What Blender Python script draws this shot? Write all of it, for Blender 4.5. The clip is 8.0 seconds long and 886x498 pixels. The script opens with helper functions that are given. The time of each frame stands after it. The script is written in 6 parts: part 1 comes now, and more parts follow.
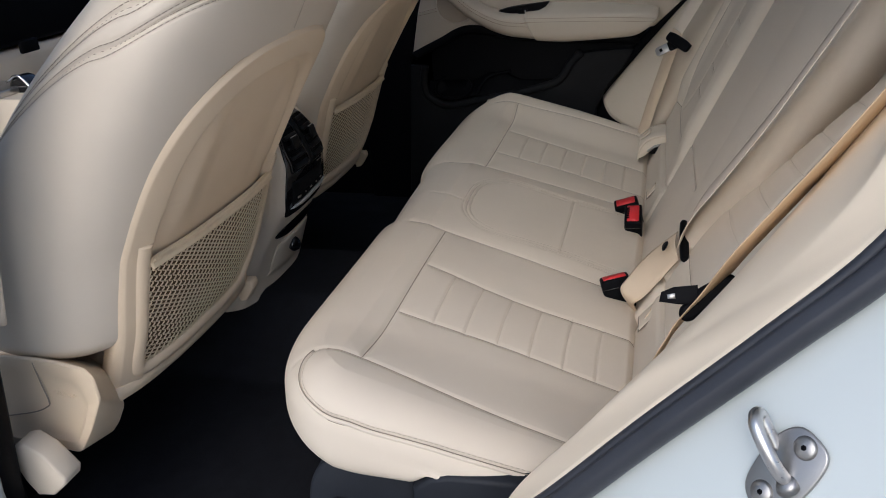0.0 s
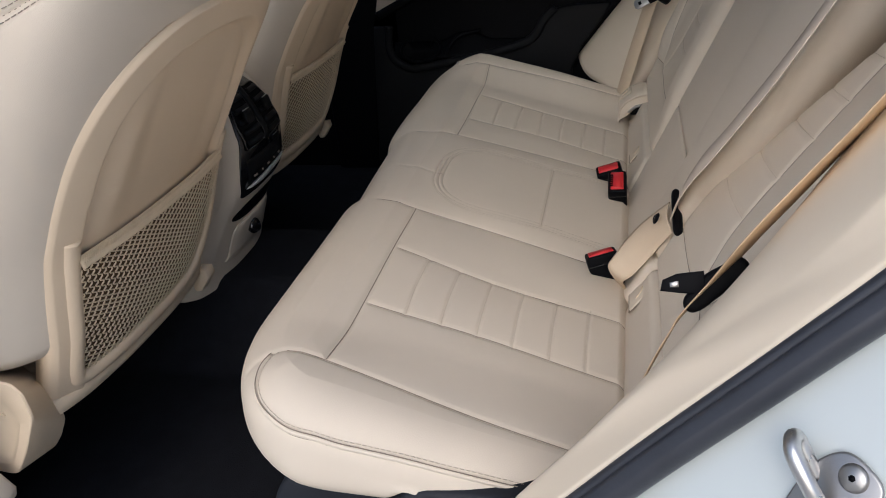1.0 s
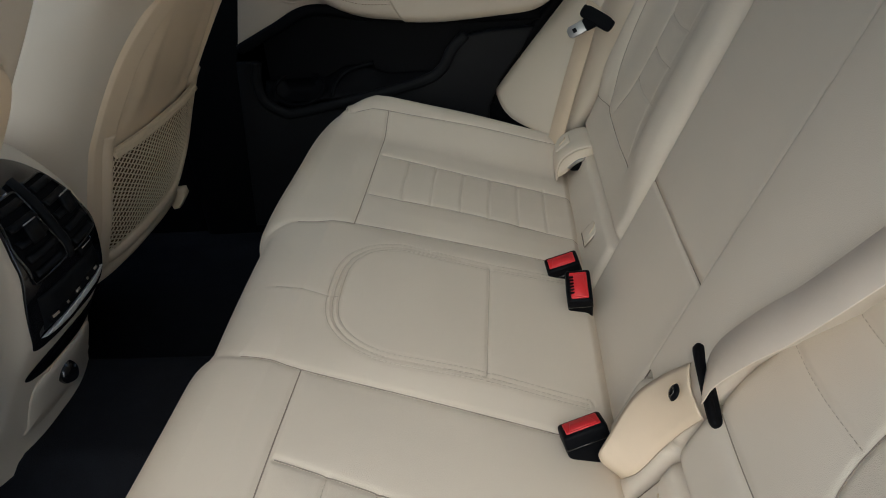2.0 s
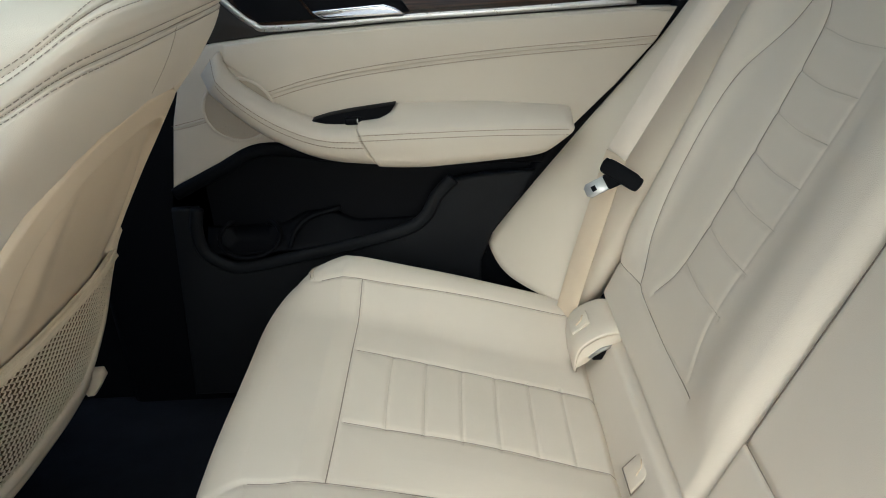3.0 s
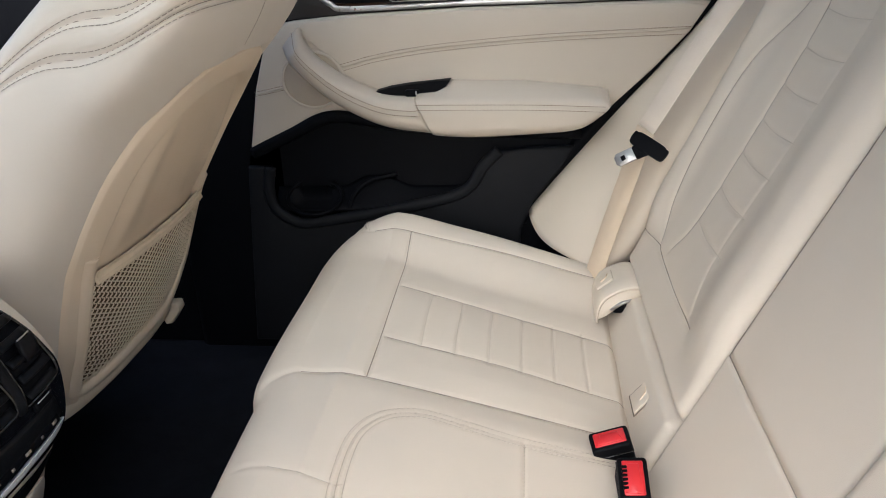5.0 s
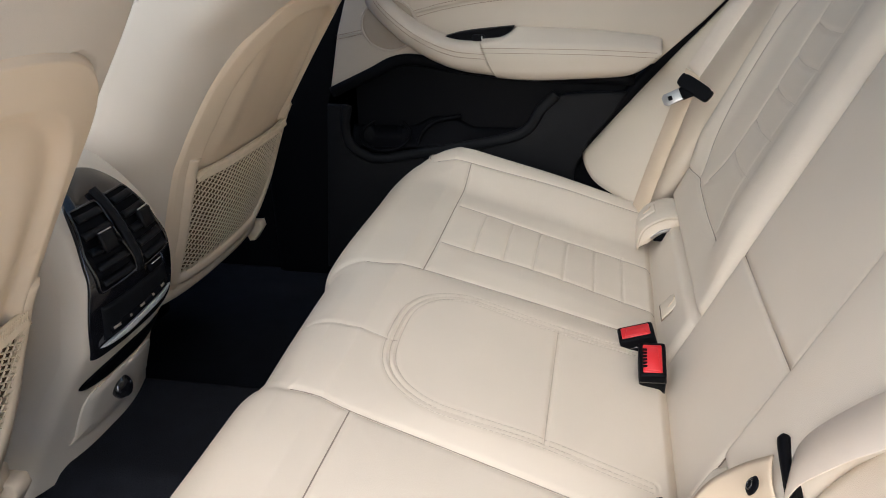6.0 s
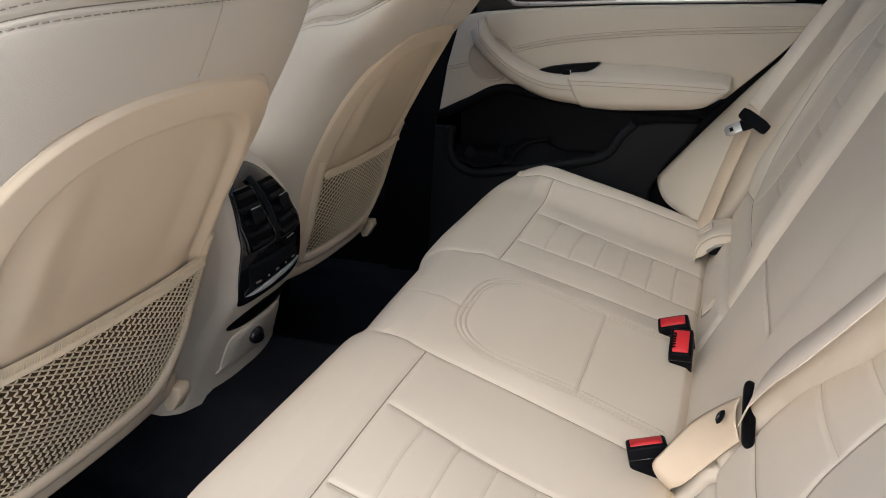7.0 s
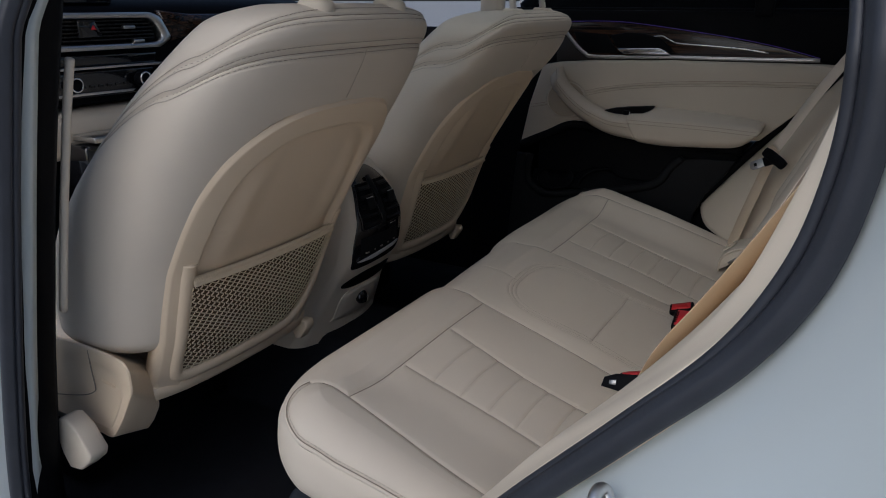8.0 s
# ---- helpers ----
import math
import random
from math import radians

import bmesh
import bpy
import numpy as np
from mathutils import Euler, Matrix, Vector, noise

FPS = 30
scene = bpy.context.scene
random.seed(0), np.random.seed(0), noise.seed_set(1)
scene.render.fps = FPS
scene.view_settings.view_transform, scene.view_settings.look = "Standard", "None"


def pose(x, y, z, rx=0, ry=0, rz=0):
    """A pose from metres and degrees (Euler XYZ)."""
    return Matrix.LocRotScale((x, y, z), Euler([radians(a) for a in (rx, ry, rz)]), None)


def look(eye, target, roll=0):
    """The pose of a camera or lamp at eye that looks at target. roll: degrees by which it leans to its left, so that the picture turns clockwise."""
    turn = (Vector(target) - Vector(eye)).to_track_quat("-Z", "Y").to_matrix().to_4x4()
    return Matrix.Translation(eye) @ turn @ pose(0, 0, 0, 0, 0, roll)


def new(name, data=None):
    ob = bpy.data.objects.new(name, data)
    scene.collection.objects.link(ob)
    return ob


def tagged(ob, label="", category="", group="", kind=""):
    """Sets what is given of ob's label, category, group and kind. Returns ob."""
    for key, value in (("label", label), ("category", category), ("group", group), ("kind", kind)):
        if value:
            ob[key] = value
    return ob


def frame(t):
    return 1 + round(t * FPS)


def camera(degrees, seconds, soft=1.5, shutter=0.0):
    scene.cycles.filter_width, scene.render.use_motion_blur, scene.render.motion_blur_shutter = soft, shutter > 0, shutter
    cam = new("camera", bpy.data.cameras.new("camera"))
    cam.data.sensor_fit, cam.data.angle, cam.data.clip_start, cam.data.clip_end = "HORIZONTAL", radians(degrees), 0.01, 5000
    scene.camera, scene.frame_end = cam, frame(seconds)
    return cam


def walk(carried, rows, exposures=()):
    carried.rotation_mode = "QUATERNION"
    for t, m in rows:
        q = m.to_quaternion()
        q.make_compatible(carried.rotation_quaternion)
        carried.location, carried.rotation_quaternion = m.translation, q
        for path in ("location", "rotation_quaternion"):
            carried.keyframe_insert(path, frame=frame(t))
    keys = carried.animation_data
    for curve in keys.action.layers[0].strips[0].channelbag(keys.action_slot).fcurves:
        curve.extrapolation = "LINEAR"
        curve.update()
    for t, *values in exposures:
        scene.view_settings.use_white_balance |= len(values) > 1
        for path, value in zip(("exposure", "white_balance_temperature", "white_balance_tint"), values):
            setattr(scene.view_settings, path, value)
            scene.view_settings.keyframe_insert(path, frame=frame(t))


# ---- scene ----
cam = camera(61.0, 8.0, 1.0)
PATH = [
    (0, (0.349, -1.342, 0.938), (-0.177, 0.388, 0.083), -4.5),
    (0.5, (0.35, -1.339, 0.935), (-0.165, 0.379, 0.05), -5.0),
    (1, (0.326, -1.236, 0.913), (-0.133, 0.465, -0.033), -5.8),
    (1.2, (0.304, -1.161, 0.891), (-0.11, 0.543, -0.07), -6.1),
    (2.3, (0.209, -0.659, 0.889), (0.078, 1.086, -0.078), -4.6),
    (2.5, (0.188, -0.572, 0.904), (0.086, 1.198, -0.023), -4.1),
    (3, (0.163, -0.45, 0.955), (0.103, 1.36, 0.105), -3.8),
    (3.5, (0.162, -0.425, 0.978), (0.128, 1.41, 0.184), -3.2),
    (4, (0.159, -0.422, 0.978), (0.113, 1.425, 0.213), -2.6),
    (4.5, (0.167, -0.475, 0.958), (0.054, 1.368, 0.189), -2.3),
    (5, (0.195, -0.618, 0.908), (-0.018, 1.21, 0.123), -2.3),
    (5.2, (0.214, -0.66, 0.888), (-0.049, 1.157, 0.096), -2.5),
    (6.3, (0.248, -0.802, 0.856), (-0.208, 0.97, 0.048), -1.7),
    (6.5, (0.267, -0.822, 0.861), (-0.254, 0.937, 0.065), -1.8),
    (7, (0.348, -0.993, 0.892), (-0.326, 0.743, 0.161), -1.5),
    (7.5, (0.455, -1.189, 0.928), (-0.357, 0.509, 0.251), -0.7),
    (8, (0.567, -1.339, 0.928), (-0.358, 0.319, 0.302), 0.0),
]
# (seconds, stops, kelvin, tint): the camera's own exposure and white balance on the way
EXPOSURES = [(0, -0.07, 5710, 9), (0.5, -0.06, 5740, 9), (1.0, -0.05, 5820, 10), (2.5, 0.36, 5640, -1), (3.0, 1.09, 5640, -1), (3.5, 1.27, 5640, -1), (4.0, 1.26, 5640, 0), (4.5, 1.14, 5660, 3), (5.0, 1.21, 5640, 8), (6.5, 0.8, 5790, 8), (7.0, 0.58, 5820, 8), (7.5, 0.38, 5720, 9), (8.0, -0.88, 5520, 9)]
walk(cam, [(t, look(eye, target, roll)) for t, eye, target, roll in PATH], EXPOSURES)

# ---- daylight: a bright overcast sky ----
world = bpy.data.worlds.new("sky")
scene.world = world
world.use_nodes = True
wn = world.node_tree
sky = wn.nodes.new("ShaderNodeTexSky")
sky.sky_type, sky.sun_disc = "NISHITA", False
SUN_EL, SUN_AZ = radians(40), radians(182)
sky.sun_elevation, sky.sun_rotation = SUN_EL, SUN_AZ
sky.air_density, sky.dust_density, sky.ozone_density = 1.0, 4.0, 1.0
wn.links.new(sky.outputs["Color"], wn.nodes["Background"].inputs["Color"])
wn.nodes["Background"].inputs["Strength"].default_value = 0.15
sun = new("sun", bpy.data.lights.new("sun", "SUN"))
sun.data.energy, sun.data.angle, sun.data.color = 0.8, radians(65), (1.0, 0.97, 0.93)
sun.matrix_world = look((-0.4, -4.6, 4.4), (0, 0, 0.5))
scene.view_settings.exposure = 0.0

# ---- building tools ----
def mesh_of(verts, faces, smooth=True):
    me = bpy.data.meshes.new("mesh")
    me.from_pydata([tuple(map(float, v)) for v in verts], [], [tuple(map(int, f)) for f in faces])
    me.update()
    if smooth:
        me.polygons.foreach_set("use_smooth", [True] * len(me.polygons))
    return me


def joined(*pieces):
    """One (verts, faces) out of several."""
    vs, fs, k = [], [], 0
    for v, f in pieces:
        vs.append(np.asarray(v, float).reshape(-1, 3))
        fs += [tuple(int(i) + k for i in q) for q in f]
        k += len(vs[-1])
    return np.concatenate(vs), fs


def grid(P, close_u=False, close_v=False, flip=False):
    P = np.asarray(P, float)
    nu, nv = P.shape[:2]
    ids = np.arange(nu * nv).reshape(nu, nv)
    if close_u:
        ids = np.vstack([ids, ids[:1]])
    if close_v:
        ids = np.hstack([ids, ids[:, :1]])
    q = np.stack([ids[:-1, :-1], ids[1:, :-1], ids[1:, 1:], ids[:-1, 1:]], -1).reshape(-1, 4)
    if flip:
        q = q[:, ::-1]
    return P.reshape(-1, 3), q.tolist()


def sheet(P, thick, direction):
    """A grid surface given thickness: a closed slab, backed along direction."""
    P = np.asarray(P, float)
    B = P + np.asarray(direction, float) * thick
    nu, nv = P.shape[:2]
    v1, f1 = grid(P)
    v2, f2 = grid(B, flip=True)
    n = nu * nv
    ids = np.arange(n).reshape(nu, nv)
    rim = list(ids[0, :]) + list(ids[1:, -1]) + list(ids[-1, -2::-1]) + list(ids[-2:0:-1, 0])
    side = [(rim[i], rim[(i + 1) % len(rim)], rim[(i + 1) % len(rim)] + n, rim[i] + n) for i in range(len(rim))]
    return np.concatenate([v1, v2]), f1 + [tuple(i + n for i in q) for q in f2] + side


def curve(pts, n, closed=False):
    """A smooth line of n points through pts (Catmull-Rom)."""
    p = np.asarray(pts, float)
    if closed:
        p = np.vstack([p[-1], p, p[0], p[1]])
    else:
        p = np.vstack([2 * p[0] - p[1], p, 2 * p[-1] - p[-2]])
    m = len(p) - 3
    u = np.linspace(0, m, n, endpoint=not closed)
    i = np.minimum(u.astype(int), m - 1)
    f = (u - i)[:, None]
    a, b, c, d = p[i], p[i + 1], p[i + 2], p[i + 3]
    return 0.5 * (2 * b + (c - a) * f + (2 * a - 5 * b + 4 * c - d) * f ** 2 + (3 * b - a - 3 * c + d) * f ** 3)


def even(pts, step):
    """The same line with points at even steps."""
    p = np.asarray(pts, float)
    s = np.concatenate([[0], np.cumsum(np.linalg.norm(np.diff(p, axis=0), axis=1))])
    n = max(2, int(s[-1] / step) + 1)
    t = np.linspace(0, s[-1], n)
    return np.stack([np.interp(t, s, p[:, k]) for k in range(p.shape[1])], 1)


def frames_along(pts, up):
    p = np.asarray(pts, float)
    t = np.gradient(p, axis=0)
    t /= np.linalg.norm(t, axis=1, keepdims=True) + 1e-12
    u = np.broadcast_to(np.asarray(up, float), p.shape)
    s = np.cross(t, u)
    s /= np.linalg.norm(s, axis=1, keepdims=True) + 1e-12
    return t, s, np.cross(s, t)


def sweep(pts, profile, up=(0, 0, 1), closed=False):
    """A profile of (side, up) points drawn along a line."""
    p = np.asarray(pts, float)
    t, s, n = frames_along(p, up)
    if closed:
        q = np.vstack([p[-1:], p, p[:1]])
        t, s, n = (a[1:-1] for a in frames_along(q, up if np.ndim(up) == 1 else np.vstack([up[-1:], up, up[:1]])))
    prof = np.asarray(profile, float)
    P = p[:, None] + s[:, None] * prof[None, :, :1] + n[:, None] * prof[None, :, 1:]
    v, f = grid(P, close_u=closed, close_v=True)
    if not closed:
        k = len(prof)
        f += [tuple(range(k)), tuple(reversed(range(len(v) - k, len(v))))]
    return v, f


def ring(ra, rb=None, n=10, power=2.0):
    a = np.linspace(0, 2 * np.pi, n, endpoint=False)
    c, s = np.cos(a), np.sin(a)
    return np.stack([ra * np.sign(c) * abs(c) ** (2 / power), (rb or ra) * np.sign(s) * abs(s) ** (2 / power)], 1)


def bar(w, h, r=0.0008):
    """A flat bar's profile with small round corners."""
    return [(-w / 2, -h / 2 + r), (-w / 2 + r, -h / 2), (w / 2 - r, -h / 2), (w / 2, -h / 2 + r), (w / 2, h / 2 - r), (w / 2 - r, h / 2), (-w / 2 + r, h / 2), (-w / 2, h / 2 - r)]


def tube(pts, r, n=8, closed=False, up=(0.3, 0.2, 0.93)):
    return sweep(pts, ring(r, n=n), up, closed)


def bm_of(v, f):
    bm = bmesh.new()
    vs = [bm.verts.new(p) for p in v]
    for q in f:
        try:
            bm.faces.new([vs[i] for i in q])
        except ValueError:
            pass
    bmesh.ops.recalc_face_normals(bm, faces=bm.faces)
    return bm


def take(bm):
    bm.verts.index_update()
    v = np.array([w.co[:] for w in bm.verts])
    f = [tuple(w.index for w in q.verts) for q in bm.faces]
    bm.free()
    return v, f


def prism(outline, depth, bevel=0.003, segments=2, m=None):
    """An outline of (a, b) points, raised by depth along the third axis, all edges of the caps rounded; m places it."""
    o = np.asarray(outline, float)
    n = len(o)
    v = np.vstack([np.c_[o, np.zeros(n)], np.c_[o, np.full(n, depth)]])
    f = [tuple(range(n))[::-1], tuple(range(n, 2 * n))] + [(i, (i + 1) % n, (i + 1) % n + n, i + n) for i in range(n)]
    bm = bm_of(v, f)
    if bevel:
        rim = [e for e in bm.edges if any(len(q.verts) > 4 or n == 4 for q in e.link_faces)]
        if n == 4:
            rim = list(bm.edges)
        bmesh.ops.bevel(bm, geom=rim, offset=bevel, segments=segments, affect="EDGES", profile=0.5, clamp_overlap=True)
    if m is not None:
        bmesh.ops.transform(bm, matrix=m, verts=bm.verts)
    return take(bm)


def box(centre, size, bevel=0.003, segments=2, m=None):
    x, y, z = size
    v, f = prism([(-x / 2, -y / 2), (x / 2, -y / 2), (x / 2, y / 2), (-x / 2, y / 2)], z, bevel, segments)
    v = v - np.array([0, 0, z / 2])
    if m is not None:
        v = np.array([(m.to_3x3() @ Vector(p))[:] for p in v])
    return v + np.asarray(centre), f


def cylinder(a, b, r, r2=None, n=24, bevel=0.0):
    a, b = np.asarray(a, float), np.asarray(b, float)
    d = b - a
    L = np.linalg.norm(d)
    d = d / L
    side = np.cross(d, (0, 0, 1) if abs(d[2]) < 0.9 else (1, 0, 0))
    side /= np.linalg.norm(side)
    other = np.cross(d, side)
    r2 = r if r2 is None else r2
    prof = [(0, max(r - bevel, 1e-4)), (bevel, r), (L - bevel, r2), (L, max(r2 - bevel, 1e-4))] if bevel else [(0, r), (L, r2)]
    ang = np.linspace(0, 2 * np.pi, n, endpoint=False)
    P = np.array([[a + d * h + q * (np.cos(t) * side + np.sin(t) * other) for t in ang] for h, q in prof])
    v, f = grid(P, close_v=True)
    return v, f + [tuple(range(n)), tuple(range(len(v) - 1, len(v) - n - 1, -1))]


XZ_IN = Matrix(((1, 0, 0, 0), (0, 0, -1, 0), (0, 1, 0, 0), (0, 0, 0, 1)))  # outline (x, z), raised towards -y


def thing(name, at, label, category, group="", kind=""):
    e = new(name)
    e.empty_display_size = 0.05
    e.matrix_basis = Matrix.Translation(at)
    return tagged(e, label, category, group, kind)


def part(name, geometry, material, parent=None, label="", smooth=True, sharp=None):
    v, f = geometry
    me = mesh_of(v, f, smooth)
    if sharp:
        me.set_sharp_from_angle(angle=radians(sharp))
    me.materials.append(material)
    ob = new(name, me)
    if parent is not None:
        up = parent
        chain = Matrix.Identity(4)
        while up is not None:
            chain = up.matrix_basis @ chain if up.parent is None else up.matrix_parent_inverse @ up.matrix_basis @ chain
            up = up.parent
        ob.parent = parent
        ob.matrix_parent_inverse = chain.inverted()
    if label:
        ob["label"] = label
    return ob


def solo(name, geometry, material, label, category="", group="", kind="", smooth=True, sharp=None):
    return tagged(part(name, geometry, material, None, "", smooth, sharp), label, category, group, kind)


def stitches(line, up, pitch=0.0065, length=0.0048, r=0.0008):
    """A row of thread stitches along a line, standing a little out of the hide along up."""
    p = even(line, pitch)
    if len(p) < 3:
        return np.zeros((0, 3)), []
    t, s, n = frames_along(p, up)
    c = p + n * r * 0.4
    a, b = c - t * length / 2, c + t * length / 2
    V, F = [], []
    for i in range(len(p)):
        k = 8 * i
        for e, w in ((a[i], 0.6), (b[i], 0.6)):
            V += [e + s[i] * r * w, e + n[i] * r * w, e - s[i] * r * w, e - n[i] * r * w]
        F += [(k, k + 1, k + 5, k + 4), (k + 1, k + 2, k + 6, k + 5), (k + 2, k + 3, k + 7, k + 6), (k + 3, k, k + 4, k + 7), (k, k + 3, k + 2, k + 1), (k + 4, k + 5, k + 6, k + 7)]
    return np.array(V), F


def seam_distance(A, B, lines):
    """Distance in the flat (a, b) from every grid point to the nearest of the lines."""
    d = np.full(A.shape, 9.0)
    for ln in lines:
        ln = np.asarray(ln, float)
        for (x0, y0), (x1, y1) in zip(ln[:-1], ln[1:]):
            dx, dy = x1 - x0, y1 - y0
            k = np.clip(((A - x0) * dx + (B - y0) * dy) / (dx * dx + dy * dy + 1e-12), 0, 1)
            d = np.minimum(d, np.hypot(A - x0 - k * dx, B - y0 - k * dy))
    return d


def smooth01(x):
    x = np.clip(x, 0, 1)
    return x * x * (3 - 2 * x)

# ---- materials ----
def material(name, colour, rough=0.5, metal=0.0, vary=0.06, scale=12.0, fine=0.0, fine_scale=900.0, cell=False, coat=0.0, rough_vary=0.08, spec=0.5, sheen=0.0, soft=0.0, soft_scale=14.0):
    """A surface with broad and fine unevenness: colour that varies by vary, relief of depth fine (grains or cells)."""
    m = bpy.data.materials.new(name)
    m.use_nodes = True
    nt = m.node_tree
    nd, ln = nt.nodes, nt.links
    bs = nd["Principled BSDF"]
    bs.inputs["Metallic"].default_value = metal
    bs.inputs["Coat Weight"].default_value = coat
    bs.inputs["Coat Roughness"].default_value = 0.03
    bs.inputs["Specular IOR Level"].default_value = spec
    bs.inputs["Sheen Weight"].default_value = sheen
    co = nd.new("ShaderNodeTexCoord")
    big = nd.new("ShaderNodeTexNoise")
    big.inputs["Scale"].default_value, big.inputs["Detail"].default_value = scale, 4.0
    ln.new(co.outputs["Object"], big.inputs["Vector"])
    mix = nd.new("ShaderNodeMix")
    mix.data_type = "RGBA"
    c = Vector(colour)
    mix.inputs["A"].default_value = (*(c * (1 - vary)), 1)
    mix.inputs["B"].default_value = (*[min(1, q) for q in c * (1 + vary)], 1)
    ln.new(big.outputs["Fac"], mix.inputs["Factor"])
    ln.new(mix.outputs["Result"], bs.inputs["Base Color"])
    mr = nd.new("ShaderNodeMapRange")
    mr.inputs["To Min"].default_value, mr.inputs["To Max"].default_value = max(0.02, rough - rough_vary), min(1, rough + rough_vary)
    mid = nd.new("ShaderNodeTexNoise")
    mid.inputs["Scale"].default_value, mid.inputs["Detail"].default_value = scale * 6, 3.0
    ln.new(co.outputs["Object"], mid.inputs["Vector"])
    ln.new(mid.outputs["Fac"], mr.inputs["Value"])
    ln.new(mr.outputs["Result"], bs.inputs["Roughness"])
    if fine:
        if cell:
            tex = nd.new("ShaderNodeTexVoronoi")
            tex.feature = "DISTANCE_TO_EDGE"
            out = tex.outputs["Distance"]
        else:
            tex = nd.new("ShaderNodeTexNoise")
            tex.inputs["Detail"].default_value = 2.0
            out = tex.outputs["Fac"]
        tex.inputs["Scale"].default_value = fine_scale
        ln.new(co.outputs["Object"], tex.inputs["Vector"])
        bp = nd.new("ShaderNodeBump")
        bp.inputs["Strength"].default_value, bp.inputs["Distance"].default_value = 1.0, fine
        ln.new(out, bp.inputs["Height"])
        ln.new(bp.outputs["Normal"], bs.inputs["Normal"])
        if soft:
            # slack and creases of stretched hide, under the grain
            wv = nd.new("ShaderNodeTexNoise")
            wv.inputs["Scale"].default_value, wv.inputs["Detail"].default_value, wv.inputs["Distortion"].default_value = soft_scale, 3.0, 0.6
            ln.new(co.outputs["Object"], wv.inputs["Vector"])
            b2 = nd.new("ShaderNodeBump")
            b2.inputs["Strength"].default_value, b2.inputs["Distance"].default_value = 1.0, soft
            ln.new(wv.outputs["Fac"], b2.inputs["Height"])
            ln.new(b2.outputs["Normal"], bp.inputs["Normal"])
    return m


HIDE = material("cream_leather", (0.69, 0.612, 0.508), 0.54, vary=0.05, scale=6, soft=0.0014, soft_scale=9, fine=0.00026, fine_scale=800, cell=True, spec=0.14)
SHELL = material("beige_plastic", (0.78, 0.635, 0.46), 0.48, vary=0.03, scale=8, fine=0.00012, fine_scale=1600, spec=0.35)
TRIM = material("cream_trim", (0.70, 0.615, 0.50), 0.52, vary=0.03, scale=8, fine=0.00006, fine_scale=1800, spec=0.3)
THREAD = material("grey_thread", (0.33, 0.28, 0.225), 0.8, vary=0.1, scale=60)
DOOR_THREAD = material("brown_thread", (0.20, 0.15, 0.11), 0.8, vary=0.1, scale=60)
PALE_THREAD = material("beige_thread", (0.50, 0.43, 0.34), 0.8, vary=0.1, scale=60)
BLACK = material("black_plastic", (0.004, 0.0042, 0.0055), 0.52, vary=0.15, scale=20, fine=0.0001, fine_scale=1300, spec=0.06)
SEAM = material("dark_seam", (0.28, 0.23, 0.18), 0.8, vary=0.2, scale=80)
GLOSS = material("gloss_black", (0.008, 0.008, 0.01), 0.08, vary=0.05, coat=0.6)
CARPET = material("black_carpet", (0.011, 0.012, 0.016), 0.95, vary=0.35, scale=35, fine=0.0015, fine_scale=600, spec=0.15)
RUBBER = material("rubber_seal", (0.032, 0.035, 0.045), 0.42, vary=0.25, scale=30, fine=0.0002, fine_scale=300)
# near side panel: paler than the far one, doorway light put into the colour
DAYLIT_PANEL = material("daylit_beige_plastic", (0.87, 0.755, 0.595), 0.5, vary=0.02, scale=7, fine=0.00008, fine_scale=1600, spec=0.3)
SEAT_BASE = material("blue_black_plastic", (0.016, 0.019, 0.026), 0.6, vary=0.2, scale=30, fine=0.0002, fine_scale=900, spec=0.3)
PAINT = material("white_paint", (0.60, 0.65, 0.65), 0.25, vary=0.006, scale=5, coat=0.7, rough_vary=0.01)
STEEL = material("zinc_steel", (0.42, 0.41, 0.40), 0.4, 1.0, vary=0.08, scale=40, fine=0.0001, fine_scale=400)
CHROME = material("chrome", (0.75, 0.75, 0.77), 0.12, 1.0, vary=0.03, scale=40)
# metal strip with its reflected light put in as a pale, barely metallic colour
STRIP_GLEAM = material("painted_metal_gleam", (0.74, 0.74, 0.73), 0.3, 0.15, vary=0.04, scale=40, coat=0.3)
SATIN = material("satin_aluminium", (0.62, 0.61, 0.6), 0.3, 1.0, vary=0.05, scale=40)
def wood_veneer():
    """Dark lacquered veneer with long brown grain."""
    m = material("dark_wood_veneer", (0.007, 0.0045, 0.0035), 0.14, vary=0.5, scale=40, coat=0.08, spec=0.3)
    nd, ln = m.node_tree.nodes, m.node_tree.links
    co, mp, tx, rp = nd.new("ShaderNodeTexCoord"), nd.new("ShaderNodeMapping"), nd.new("ShaderNodeTexNoise"), nd.new("ShaderNodeValToRGB")
    mp.inputs["Scale"].default_value = (5, 60, 160)
    tx.inputs["Scale"].default_value, tx.inputs["Detail"].default_value, tx.inputs["Distortion"].default_value = 1.0, 5.0, 0.7
    rp.color_ramp.elements[0].position, rp.color_ramp.elements[0].color = 0.42, (0.006, 0.004, 0.0035, 1)
    rp.color_ramp.elements[1].position, rp.color_ramp.elements[1].color = 0.68, (0.060, 0.030, 0.018, 1)
    ln.new(co.outputs["Object"], mp.inputs["Vector"])
    ln.new(mp.outputs["Vector"], tx.inputs["Vector"])
    ln.new(tx.outputs["Fac"], rp.inputs["Fac"])
    ln.new(rp.outputs["Color"], nd["Principled BSDF"].inputs["Base Color"])
    return m


